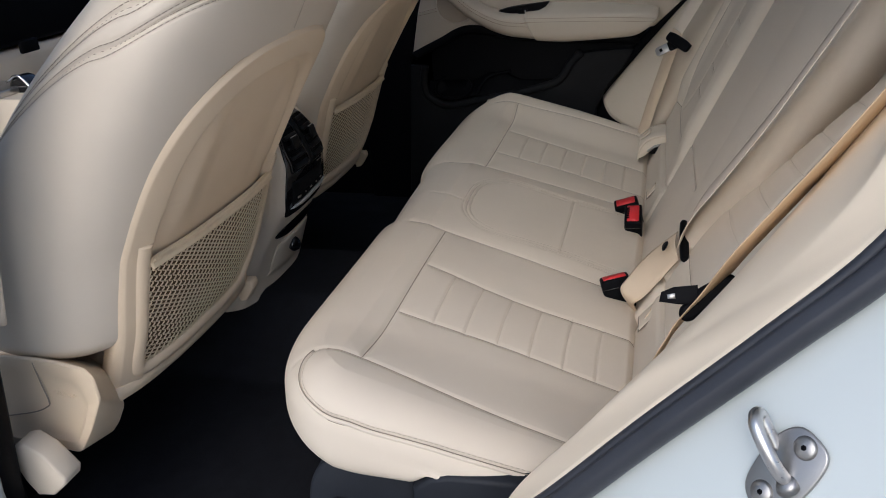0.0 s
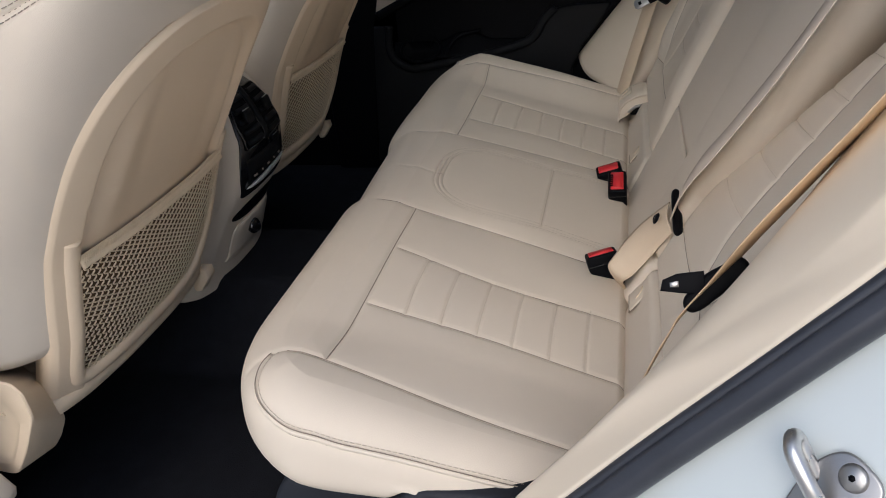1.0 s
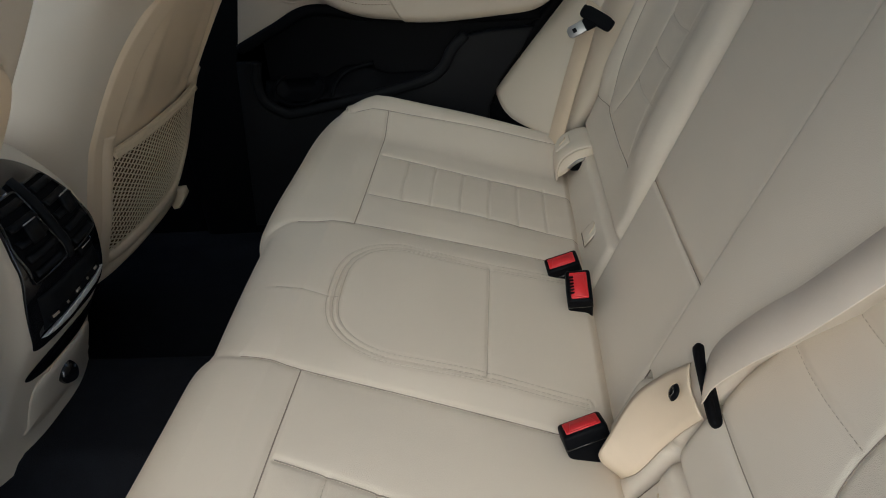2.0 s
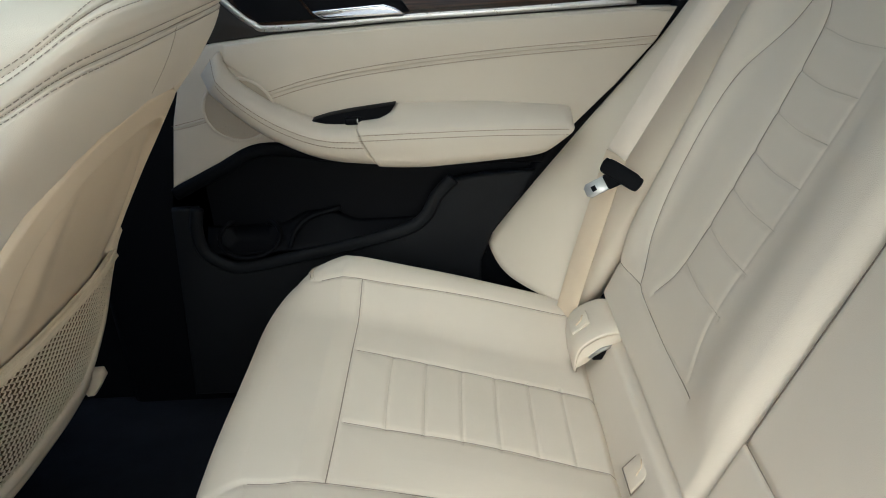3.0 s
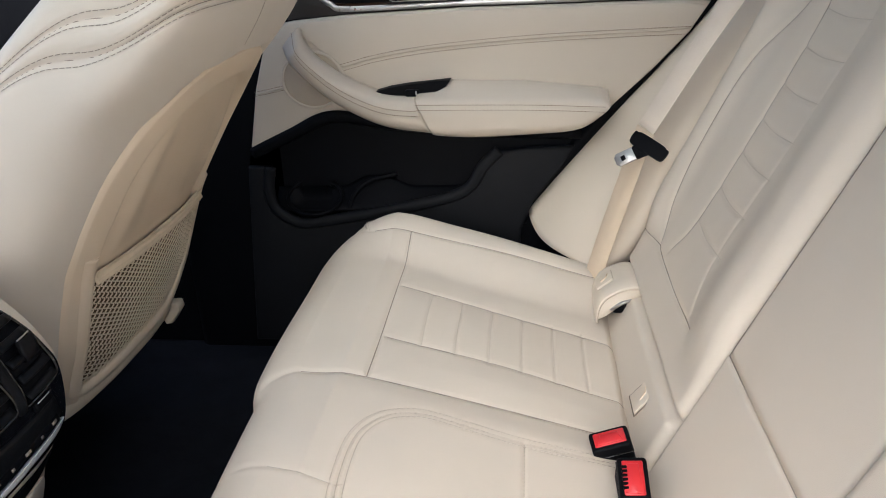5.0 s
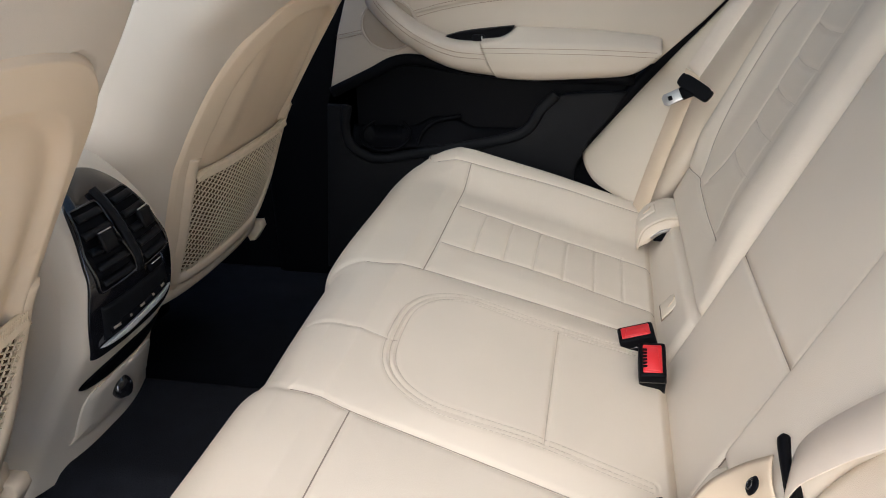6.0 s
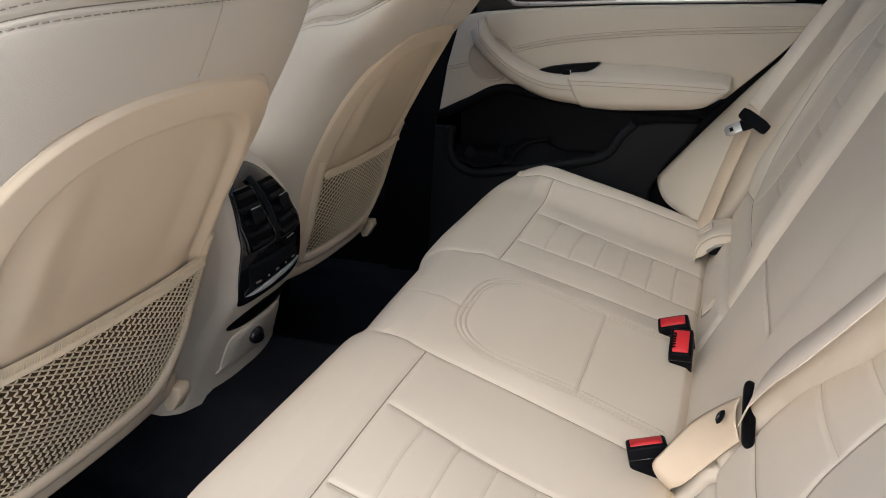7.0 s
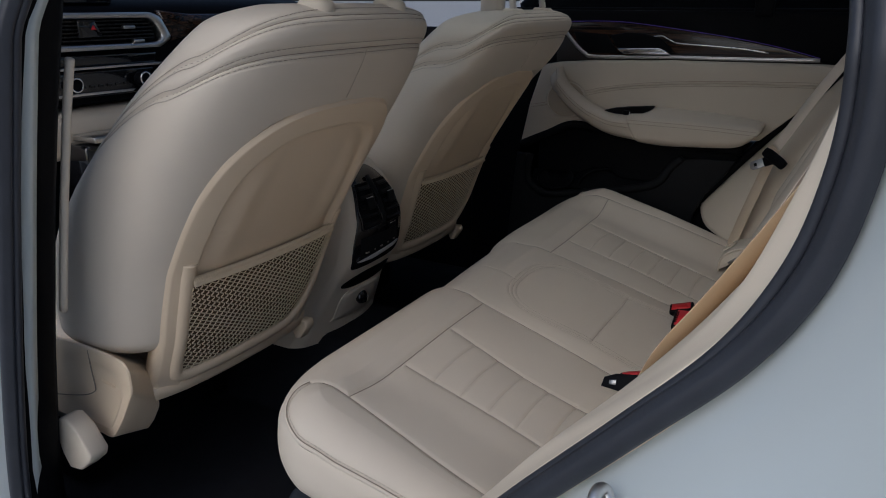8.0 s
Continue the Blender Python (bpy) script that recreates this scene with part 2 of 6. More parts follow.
WOOD = wood_veneer()
RED = material("red_plastic", (0.55, 0.02, 0.025), 0.4, vary=0.06, scale=60)
WEB = material("beige_webbing", (0.74, 0.64, 0.53), 0.65, vary=0.04, scale=40, fine=0.0001, fine_scale=2500)
LAP_WEB = material("warm_webbing", (0.66, 0.535, 0.39), 0.65, vary=0.04, scale=40, fine=0.0001, fine_scale=2500)
TAN_WEB = material("tan_webbing", (0.62, 0.46, 0.285), 0.65, vary=0.04, scale=40, fine=0.0001, fine_scale=2500)
NET = material("net_cord", (0.74, 0.61, 0.43), 0.8, vary=0.1, scale=80)
# dark brown stands in for the shade seen between the net cords
GAP_SHADE = material("brown_gap_shade", (0.12, 0.075, 0.035), 0.9, vary=0.15, scale=60, fine=0.0004, fine_scale=900)
# the seat leather darkened for the door: weaker light across the cabin, in the colour
DIM_DOOR_HIDE = material("dimmed_door_leather", (0.545, 0.485, 0.405), 0.5, vary=0.04, scale=6, fine=0.00018, fine_scale=900, cell=True, spec=0.32, soft=0.0008)
LINING = material("grey_headliner", (0.70, 0.68, 0.63), 0.9, vary=0.04, scale=20, fine=0.0003, fine_scale=700)
ASPHALT = material("pale_concrete", (0.46, 0.45, 0.43), 0.9, vary=0.3, scale=8, fine=0.004, fine_scale=120)
DARK_TRIM = material("dark_brown_trim", (0.02, 0.017, 0.015), 0.35, vary=0.2, scale=40)
DOOR_BLACK = material("charcoal_plastic", (0.0085, 0.009, 0.0105), 0.55, vary=0.12, scale=20, fine=0.0001, fine_scale=1300, spec=0.12)
SLAT = material("satin_black", (0.005, 0.005, 0.006), 0.42, vary=0.1, scale=40, spec=0.16)
VIOLET = material("violet_light_strip", (0.1, 0.05, 0.4), 0.4)
VIOLET.node_tree.nodes["Principled BSDF"].inputs["Emission Color"].default_value = (0.25, 0.15, 1, 1)
VIOLET.node_tree.nodes["Principled BSDF"].inputs["Emission Strength"].default_value = 0.03
GLASS = bpy.data.materials.new("tinted_glass")
GLASS.use_nodes = True
_b = GLASS.node_tree.nodes["Principled BSDF"]
_b.inputs["Base Color"].default_value = (0.50, 0.56, 0.52, 1)
_b.inputs["Transmission Weight"].default_value, _b.inputs["Roughness"].default_value, _b.inputs["IOR"].default_value = 1.0, 0.0, 1.45

# ---- the car's body round the cabin: floor, roof, pillars, openings ----
GROUND_Z, FLOOR_Z = -0.40, 0.04
g = 4000.0
solo("ground", grid(np.array([[(-g, -g, GROUND_Z), (-g, g, GROUND_Z)], [(g, -g, GROUND_Z), (g, g, GROUND_Z)]])), ASPHALT, "pale grey concrete parking ground", kind="structure")


def cabin_floor(X, Y):
    """Footwell floor with the tunnel along the middle and the step up under the bench."""
    z = np.full(X.shape, FLOOR_Z)
    z = z + 0.17 * (1 - smooth01((abs(Y) - 0.10) / 0.10))
    z = z + (0.20 - (z - FLOOR_Z) * 0.9) * smooth01((X + 0.10) / 0.07)
    z = z + 0.02 * smooth01((abs(Y) - 0.70) / 0.05)
    return z


X, Y = np.meshgrid(np.linspace(-1.5, 0.5, 161), np.linspace(-0.82, 0.82, 133), indexing="ij")
P = np.dstack([X, Y, cabin_floor(X, Y)])
solo("floor", sheet(P, 0.03, (0, 0, -1)), CARPET, "black cabin floor carpet with a raised tunnel", kind="structure")

# roof lining; its opening and glass panel are unseen, added and sized for daylight
def roof_sheet(x0, x1, y0, y1, lift=0.0, n=14):
    X, Y = np.meshgrid(np.linspace(x0, x1, n), np.linspace(y0, y1, n), indexing="ij")
    return np.dstack([X, Y, 1.27 + lift - 0.12 * (Y / 0.64) ** 2 - 0.05 * ((X - 0.2) / 1.2) ** 2])


ROOF = [(-0.75, -0.45, -0.64, 0.64), (0.26, 1.15, -0.64, 0.64), (-0.45, 0.26, -0.64, -0.34), (-0.45, 0.26, 0.34, 0.64)]
solo("ceiling", joined(*[sheet(roof_sheet(*r), 0.03, (0, 0, 1)) for r in ROOF]), LINING, "pale grey headliner round an added opening for light", kind="structure")
pane = solo("window_roof_added", sheet(roof_sheet(-0.47, 0.28, -0.36, 0.36, 0.034), 0.005, (0, 0, 1)), GLASS, "unseen tinted roof panel added to let daylight in", kind="structure")
pane.visible_shadow = False
for nm, x in (("wall_rear", 1.5), ("wall_front", -1.62)):
    solo(nm, box((x, 0, 0.35), (0.05, 1.66, 0.9), 0.01), LINING if x > 0 else BLACK, "plain inner wall closing the cabin", kind="structure")


# near body side with the open doorway, a closed loop of outline points (x, z)
LOOP = curve([(0.06, 0.10), (0.13, 0.22), (0.20, 0.335), (0.278, 0.418), (0.357, 0.510), (0.44, 0.602), (0.507, 0.68), (0.545, 0.750), (0.562, 0.815), (0.566, 0.88), (0.556, 0.96), (0.52, 1.05), (0.45, 1.12), (0.30, 1.165), (0.05, 1.18), (-0.12, 1.165), (-0.20, 1.10),
              (-0.245, 1.0), (-0.275, 0.93), (-0.315, 0.80), (-0.356, 0.656), (-0.41, 0.45), (-0.45, 0.26), (-0.46, 0.13), (-0.43, 0.07), (-0.30, 0.055), (-0.08, 0.055), (0.02, 0.065)], 220, True)
_t = np.roll(LOOP, -1, 0) - np.roll(LOOP, 1, 0)
_t /= np.linalg.norm(_t, axis=1, keepdims=True)
LOOP_OUT = np.c_[_t[:, 1], -_t[:, 0]]
LOOP_Y = np.interp(LOOP[:, 1], [0.0, 0.9, 1.2], [-0.80, -0.80, -0.70])


def loop_row(off, dy):
    q = LOOP + LOOP_OUT * off
    return np.c_[q[:, 0], LOOP_Y + dy, q[:, 1]]


def loop_closed(rows):
    P = np.array(rows)
    return np.concatenate([P, P[:, :1]], 1)


jamb = [loop_row(o, d) for o, d in ((-0.004, 0.012), (0.008, 0.004), (0.018, -0.008), (0.026, -0.022), (0.038, -0.042), (0.055, -0.066), (0.075, -0.090), (0.092, -0.110), (0.105, -0.124), (0.118, -0.134), (0.135, -0.140), (0.16, -0.143), (0.20, -0.145), (0.30, -0.145), (0.5, -0.14))]
jv, jf = sheet(loop_closed(jamb), 0.012, (0, 1, 0))
# the front doorway and the quarter window stay open to the light
jm = [jv[list(q)].mean(0) for q in jf]
jf = [q for q, c in zip(jf, jm) if not ((c[2] > 0.50 and c[0] < -0.56) or (c[2] > 0.72 and c[0] > 0.74))]
solo("wall_near", (jv, jf), PAINT, "white painted body side round the open doorway", kind="structure")
LOOP3 = loop_row(0.0, -0.004)
seal_up = np.tile((0.0, 1.0, 0.0), (len(LOOP3), 1))
WIDER = 0.006 * smooth01((LOOP[:, 1] - 0.62) / 0.15) * (LOOP[:, 0] > 0.2)
solo("trim_seal", sweep(loop_row((0.001 + WIDER)[:, None], -0.014), [(0.0115 * c * (1 + 0.10 * math.cos(5 * q)), 0.0105 * w) for q, c, w in ((q, math.cos(q), math.sin(q)) for q in np.linspace(0, 2 * np.pi, 22, endpoint=False))], seal_up, True), RUBBER, "black rubber door seal round the doorway", kind="structure")
solo("trim_seal", sweep(loop_row(-0.0085, -0.006), ring(0.0055, 0.0055, 10), seal_up, True), RUBBER, "thin black inner lip of the door seal", kind="structure")


def tread(x0, x1, y0, y1, z0, z1):
    return box(((x0 + x1) / 2, (y0 + y1) / 2, (z0 + z1) / 2), (x1 - x0, y1 - y0, z1 - z0), 0.008)


solo("trim_sill", tread(-0.46, 0.16, -0.80, -0.70, 0.0, 0.05), BLACK, "black plastic door sill tread", kind="structure")

# dark trim of the near B-pillar, facing the rear
rows = []
for k in np.linspace(0, 1, 20):
    x = np.interp(0.12 + 0.85 * k, [0.12, 0.26, 0.45, 0.656, 0.80, 0.97], [-0.462, -0.450, -0.412, -0.360, -0.318, -0.262])
    z = 0.12 + 0.85 * k
    rows.append([(x, -0.795, z), (x + 0.004, -0.775, z), (x + 0.002, -0.75, z), (x - 0.012, -0.735, z), (x - 0.06, -0.725, z), (x - 0.12, -0.73, z)])
solo("trim_pillar_near", sheet(np.array(rows), 0.01, (-0.6, -0.8, 0)), BLACK, "black plastic lower trim of the door pillar", kind="structure")
zs = np.linspace(0.50, 0.86, 24)
edge = np.c_[np.interp(zs, [0.12, 0.26, 0.45, 0.656, 0.80, 0.97], [-0.462, -0.450, -0.412, -0.360, -0.318, -0.262]) - 0.010, np.full(24, -0.724), zs]
solo("trim_pillar_edge", sweep(edge, bar(0.012, 0.010, 0.003), (0, 1, 0)), TRIM, "narrow cream edge of the door pillar trim", kind="structure")
solo("wall_far", joined(box((-0.85, 0.85, 0.30), (0.9, 0.03, 1.1), 0.01), box((1.05, 0.85, 0.36), (0.7, 0.03, 0.82), 0.01)), BLACK, "far body side ahead of and behind the door", kind="structure")
solo("wall_near_rear", box((1.25, -0.90, 0.30), (0.60, 0.03, 0.84), 0.01), PAINT, "white body side behind the rear doorway", kind="structure")
# added out of view: keeps low light off the near seat's side
solo("wall_near_front", box((-1.28, -0.90, 0.20), (0.70, 0.03, 0.60), 0.01), PAINT, "unseen low white panel added to block light from the front doorway", kind="structure")
solo("trim_sill_front", box((-1.10, -0.86, -0.02), (1.06, 0.16, 0.20), 0.03), PAINT, "white body sill under the open front doorway", kind="structure")
solo("floor_rear", box((1.02, 0, 0.10), (0.95, 1.66, 0.06), 0.01), CARPET, "black luggage floor behind the backrest", kind="structure")
solo("trim_pillar_far", box((-0.40, 0.825, 0.40), (0.26, 0.05, 0.80), 0.02), BLACK, "black lower trim of the far door pillar", kind="structure")
solo("trim_pillar_far", box((-0.45, 0.79, 0.97), (0.075, 0.05, 0.36), 0.02), TRIM, "cream upper trim of the far door pillar", kind="structure")

# ---- rear bench ----
def mirror(lines, side):
    return [[(a, side * b) for a, b in ln] for ln in lines]


def arc_u():
    """The U-shaped seam of the middle place."""
    far = [(0.31, 0.125), (0.196, 0.118), (0.13, 0.120), (0.075, 0.118), (0.035, 0.095), (0.013, 0.055), (0.008, 0.0)]
    near = [(a, -b - 0.008) for a, b in far[::-1][1:]]
    return curve(far + near, 70)


STRIPE_X = (0.055, 0.101, 0.148, 0.194, 0.241, 0.287)
U_LINE = arc_u()
CUSHION_SEAMS = []
for s in (-1, 1):
    o, i = (0.451, 0.303) if s < 0 else (0.430, 0.276)
    CUSHION_SEAMS += mirror([
        [(0.0, 0.17), (0.0, 0.59)],
        curve([(-0.14, 0.165), (-0.06, 0.16), (0.0, 0.17), (0.12, 0.178), (0.30, 0.188)], 30),
        curve([(-0.12, 0.585), (0.0, 0.592), (0.18, 0.612), (0.345, 0.622)] if s < 0 else [(-0.12, 0.585), (0.0, 0.59), (0.18, 0.60), (0.345, 0.605)], 30),
        curve([(0.006, i), (0.16, i + (0.02 if s < 0 else 0.004)), (0.335, i + 0.026 if s < 0 else i)], 24),
        curve([(0.006, o), (0.16, o + 0.004), (0.335, o + 0.012 if s < 0 else o - 0.004)], 24),
    ], s)
SOFT_SEAMS = []
for s in (-1, 1):
    o, i = (0.451, 0.303) if s < 0 else (0.430, 0.276)
    for a in STRIPE_X:
        k = i + 0.02 * min(1, a / 0.16) if s < 0 else i
        SOFT_SEAMS.append([(a, s * k), (a - 0.001, s * (k + o) / 2), (a, s * (o + 0.004))])
MID_SEAMS = [[(-0.14, -0.015), (-0.08, -0.02), (0.0, -0.03), (0.012, -0.03)], [(0.197, -0.126), (0.197, 0.118)]]


def cushion_relief(X, Y):
    d = seam_distance(X, Y, CUSHION_SEAMS)
    u = seam_distance(X, Y, [U_LINE])
    m = seam_distance(X, Y, MID_SEAMS)
    f = seam_distance(X, Y, SOFT_SEAMS)
    r = -0.0018 * np.exp(-(d / 0.0035) ** 2) + 0.0035 * (1 - np.exp(-d / 0.035))
    r += -0.0022 * np.exp(-(u / 0.0026) ** 2) + 0.0012 * np.exp(-((u - 0.0035) / 0.002) ** 2) - 0.0012 * np.exp(-((u - 0.0075) / 0.002) ** 2) - 0.002 * np.exp(-(m / 0.0025) ** 2)
    r += -0.0015 * np.exp(-(f / 0.0024) ** 2)
    r += 0.004 * np.sin(X * 21 + 1.3) * np.sin(Y * 17 + 0.4) * 0.35
    return r


def cushion_top(X, Y):
    z = 0.396 - 0.305 * X - 0.25 * np.clip(-0.03 - X, 0, 1)
    mid = 1 - smooth01((abs(Y) - 0.13) / 0.06)
    z = z + np.where(Y > 0, 0.036, 0.013) * smooth01((abs(Y) - np.where(Y > 0, 0.49, 0.50)) / np.where(Y > 0, 0.14, 0.13)) * smooth01((X + 0.16) / 0.16)
    return z + cushion_relief(X, Y) + 0.004 * mid * smooth01((X + 0.02) / 0.1) - 0.016 * smooth01((X - 0.326) / 0.018)


ROLL, YIN, XREAR = 0.060, 0.632, 0.347


def front_in(y):
    y = np.asarray(y, float)
    k = np.clip((abs(y) - 0.49) / (YIN - 0.49), 0, 1)
    return -0.086 + 0.085 * (1 - np.sqrt(1 - (k * 0.985) ** 2)) + 0.014 * (1 - smooth01((abs(y) - 0.13) / 0.05)) - 0.006 * smooth01(y / 0.3) + 0.012 * smooth01((0.10 - y) / 0.35)


def rear_bench():
    bench = thing("rear_bench", (0.1, 0, FLOOR_Z + 0.2), "cream leather rear bench seat with stitched panels", "bench seat")
    ys = YIN * np.sin(np.linspace(-1, 1, 420) * np.pi / 2 * 0.98) / np.sin(np.pi / 2 * 0.98)
    ys = 0.35 * ys + 0.65 * np.linspace(-YIN, YIN, 420)
    g = np.linspace(0, 1, 300)
    X = front_in(ys)[:, None] + (XREAR - front_in(ys))[:, None] * g[None]
    Y = np.broadcast_to(ys[:, None], X.shape)
    top = grid(np.dstack([X, Y, cushion_top(X, Y)]), flip=True)
    # rolled edge and skirt round the front and both sides
    n1 = np.linspace(XREAR, front_in(-YIN), 60)
    rim = np.vstack([np.c_[n1, np.full(60, -YIN)], np.c_[front_in(ys), ys][1:-1], np.c_[n1[::-1], np.full(60, YIN)]])
    t = np.gradient(rim, axis=0)
    for _ in range(12):
        t[1:-1] = (t[:-2] + t[1:-1] * 2 + t[2:]) / 4
    t /= np.linalg.norm(t, axis=1, keepdims=True)
    out = np.c_[-t[:, 1], t[:, 0]]
    zt = cushion_top(rim[:, 0], rim[:, 1])
    rows = []
    for a in np.linspace(0, np.pi / 2, 12):
        rows.append(np.c_[rim + out * ROLL * np.sin(a) * np.array([1.0, 1.0]), zt - ROLL * 0.9 * (1 - np.cos(a))])
    # the lower edge: tucked under at the front, cut up towards the rear of each side
    fore = np.clip(-out[:, 0], 0, 1)
    zb = 0.299 + 0.020 * smooth01((rim[:, 0] - 0.085) / 0.035) * (fore < 0.3)
    z0 = rows[-1][:, 2]
    for k in np.linspace(0.08, 1, 14):
        off = ROLL + 0.004 * np.sin(k * np.pi) - (0.010 + 0.050 * fore) * k ** 2.6
        rows.append(np.c_[rim + out * off[:, None], z0 + (np.minimum(zb, z0 - 0.006) - z0) * np.sin(k * np.pi / 2)])
    rows.append(np.c_[rim + out * (ROLL - 0.09), zb + 0.004])
    skirt = grid(np.array(rows))
    part("cushion", joined(top, skirt), HIDE, bench)
    # piping where the side meets the top, with its two rows of stitches
    def on_roll(i, a):
        """A point of the rolled edge at rim place i, a degrees over the roll."""
        return np.r_[rim[i] + out[i] * ROLL * math.sin(radians(a)), zt[i] - ROLL * 0.9 * (1 - math.cos(radians(a)))]
    last = len(rim) - 1
    for s in (-1, 1):
        ids = np.arange(3, 81)
        drop = np.interp(ids, [3, 25, 40, 52, 60, 68, 76, 83], [44, 52, 58, 66, 64, 48, 24, 2])
        for d, r in ((0, 0.0030), (-7.0, 0.0)):
            ln = np.array([on_roll(i if s < 0 else last - i, a + d) for i, a in zip(ids, drop)])
            ln = curve(ln[::4], 160)
            if r:
                part("piping", tube(even(ln, 0.006), r, 8), HIDE, bench)
                part("seam", tube(even(ln + np.array([0, 0, 0.0036]), 0.006), 0.0006, 6), SEAM, bench)
                part("seam", tube(even(ln + np.array([0, s * 0.0008, -0.0036]), 0.006), 0.0006, 6), SEAM, bench)
            else:
                part("stitching", stitches(ln + np.array([0, s * 0.0010, 0.0004]), (0, s * 0.8, 0.6), 0.0065, 0.0045, 0.0007), PALE_THREAD, bench)["kind"] = "stuff"
    # stitch rows on the seat
    def on_top(line, lift=0.0006):
        line = even(line, 0.004)
        return np.c_[line, cushion_top(line[:, 0], line[:, 1]) + lift]
    rowsets = []
    for off in (-0.0075, 0.0, 0.0075):
        t = np.gradient(U_LINE, axis=0)
        t /= np.linalg.norm(t, axis=1, keepdims=True)
        rowsets.append(stitches(on_top(U_LINE + np.c_[t[:, 1], -t[:, 0]] * off), (0, 0, 1)))
    for ln in SOFT_SEAMS:
        rowsets.append(stitches(on_top(curve(ln, 20), 0.0008), (0, 0, 1), 0.0062, 0.0034, 0.0006))
    for ln in MID_SEAMS:
        p = curve(ln, 60)
        rowsets.append(stitches(on_top(p[p[:, 0] > front_in(p[:, 1]) + 0.004]), (0, 0, 1)))
    part("stitching", joined(*rowsets), PALE_THREAD, bench)["kind"] = "stuff"
    for ln in CUSHION_SEAMS:
        p = even(curve(ln, 60) if len(ln) < 10 else ln, 0.004)
        p = p[p[:, 0] > front_in(p[:, 1]) + 0.002]
        part("seam", tube(np.c_[p, cushion_top(p[:, 0], p[:, 1]) + 0.0003], 0.0007, 6), SEAM, bench)
    return bench


bench = rear_bench()

# ---- backrest: a face that leans 24 degrees, laid out by y and the way up it ----
LEAN_B = radians(24.5)
UPB = np.array([math.sin(LEAN_B), 0, math.cos(LEAN_B)])
OUTB = np.array([-math.cos(LEAN_B), 0, math.sin(LEAN_B)])
BASEB = np.array([0.344, 0, 0.296])


def h_of(z):
    return (z - BASEB[2]) / UPB[2]


def on_back(Y, H, D):
    return BASEB + H[..., None] * UPB + D[..., None] * OUTB + np.stack([0 * Y, Y, 0 * Y], -1)


BACK_ROWS = [h_of(z) for z in (0.513, 0.565, 0.615, 0.660, 0.706, 0.752, 0.798)]
BACK_SEAMS = [
    curve([(0.330, h_of(0.846)), (0.449, h_of(0.838)), (0.487, h_of(0.79)), (0.539, h_of(0.717)), (0.548, h_of(0.60)), (0.535, h_of(0.50)), (0.50, h_of(0.437))], 40),
    curve([(0.50, h_of(0.437)), (0.47, h_of(0.432)), (0.35, h_of(0.428)), (0.24, h_of(0.430))], 20),
    [(0.10, h_of(0.850)), (0.330, h_of(0.846))],
    [(0.50, h_of(0.437)), (0.60, h_of(0.425))],
]
BACK_PANEL = [curve([(0.449, h_of(0.838)), (0.415, h_of(0.798)), (0.408, h_of(0.66)), (0.416, h_of(0.513)), (0.45, h_of(0.45))], 30)]
BACK_PANEL2 = [curve([(0.30, h_of(0.84)), (0.270, h_of(0.79)), (0.272, h_of(0.66)), (0.285, h_of(0.513)), (0.26, h_of(0.44))], 30)]
BACK_SOFT = [[(0.272, h), (0.34, h - 0.004), (0.41, h)] for h in BACK_ROWS]


def back_relief(Y, H):
    d = seam_distance(Y, H, BACK_SEAMS + BACK_PANEL)
    f = seam_distance(Y, H, BACK_SOFT + BACK_PANEL2)
    r = -0.002 * np.exp(-(d / 0.0035) ** 2) + 0.004 * (1 - np.exp(-d / 0.035)) - 0.0016 * np.exp(-(f / 0.0035) ** 2)
    wing = np.exp(-((Y - 0.185) / 0.055) ** 2) * 0.017 + np.exp(-((Y - 0.575) / 0.04) ** 2) * 0.018
    r += wing * smooth01((H - 0.10) / 0.12)
    g = abs(H - h_of(0.362))
    r -= 0.014 * np.exp(-(g / 0.007) ** 2)
    return r


TOPH = 0.79


def recline(side, H):
    """The split near part of the backrest is tilted further back than the rest."""
    return 0.175 * np.clip(H - 0.13, 0, None) if side < 0 else 0.0


def back_half(side):
    y0, y1 = (0.128, 0.618) if side > 0 else (0.262, 0.618)
    ys, hs = np.linspace(y0, y1, 190), np.linspace(-0.03, TOPH, 260)
    Y, H = np.meshgrid(ys, hs, indexing="ij")
    D = back_relief(Y, H)
    e = np.minimum(Y - y0, y1 - Y)
    r = 0.028
    D = D - np.where(e < r, r - np.sqrt(np.clip(r * r - (r - e) ** 2, 0, None)), 0)
    tp = TOPH - H
    D = D - np.where(tp < 0.05, 0.05 - np.sqrt(np.clip(0.0025 - (0.05 - tp) ** 2, 0, None)), 0)
    P = on_back(Y * side, H, D - recline(side, H))
    v, f = sheet(P, 0.10, -OUTB)
    return (v, f if side > 0 else [q[::-1] for q in f])


def back_stitch(side):
    out = []
    for ln in BACK_SOFT:
        p = even(curve(ln, 12), 0.004)
        out.append(stitches(on_back(p[:, 0] * side, p[:, 1], back_relief(p[:, 0], p[:, 1]) - recline(side, p[:, 1]) + 0.0005), OUTB, 0.0062, 0.0034, 0.0006))
    return joined(*out)


for side in (1, -1):
    part("backrest", back_half(side), HIDE, bench, "cream leather backrest with quilted centre stripes")
    part("stitching", back_stitch(side), PALE_THREAD, bench)["kind"] = "stuff"
    for ln in BACK_SEAMS + BACK_PANEL:
        p = even(ln, 0.004)
        p = p[(p[:, 0] > (0.15 if side > 0 else 0.285)) & (p[:, 0] < 0.60)]
        part("seam", tube(on_back(p[:, 0] * side, p[:, 1], back_relief(p[:, 0], p[:, 1]) - recline(side, p[:, 1]) + 0.0003), 0.0007, 6, up=tuple(OUTB)), SEAM, bench)


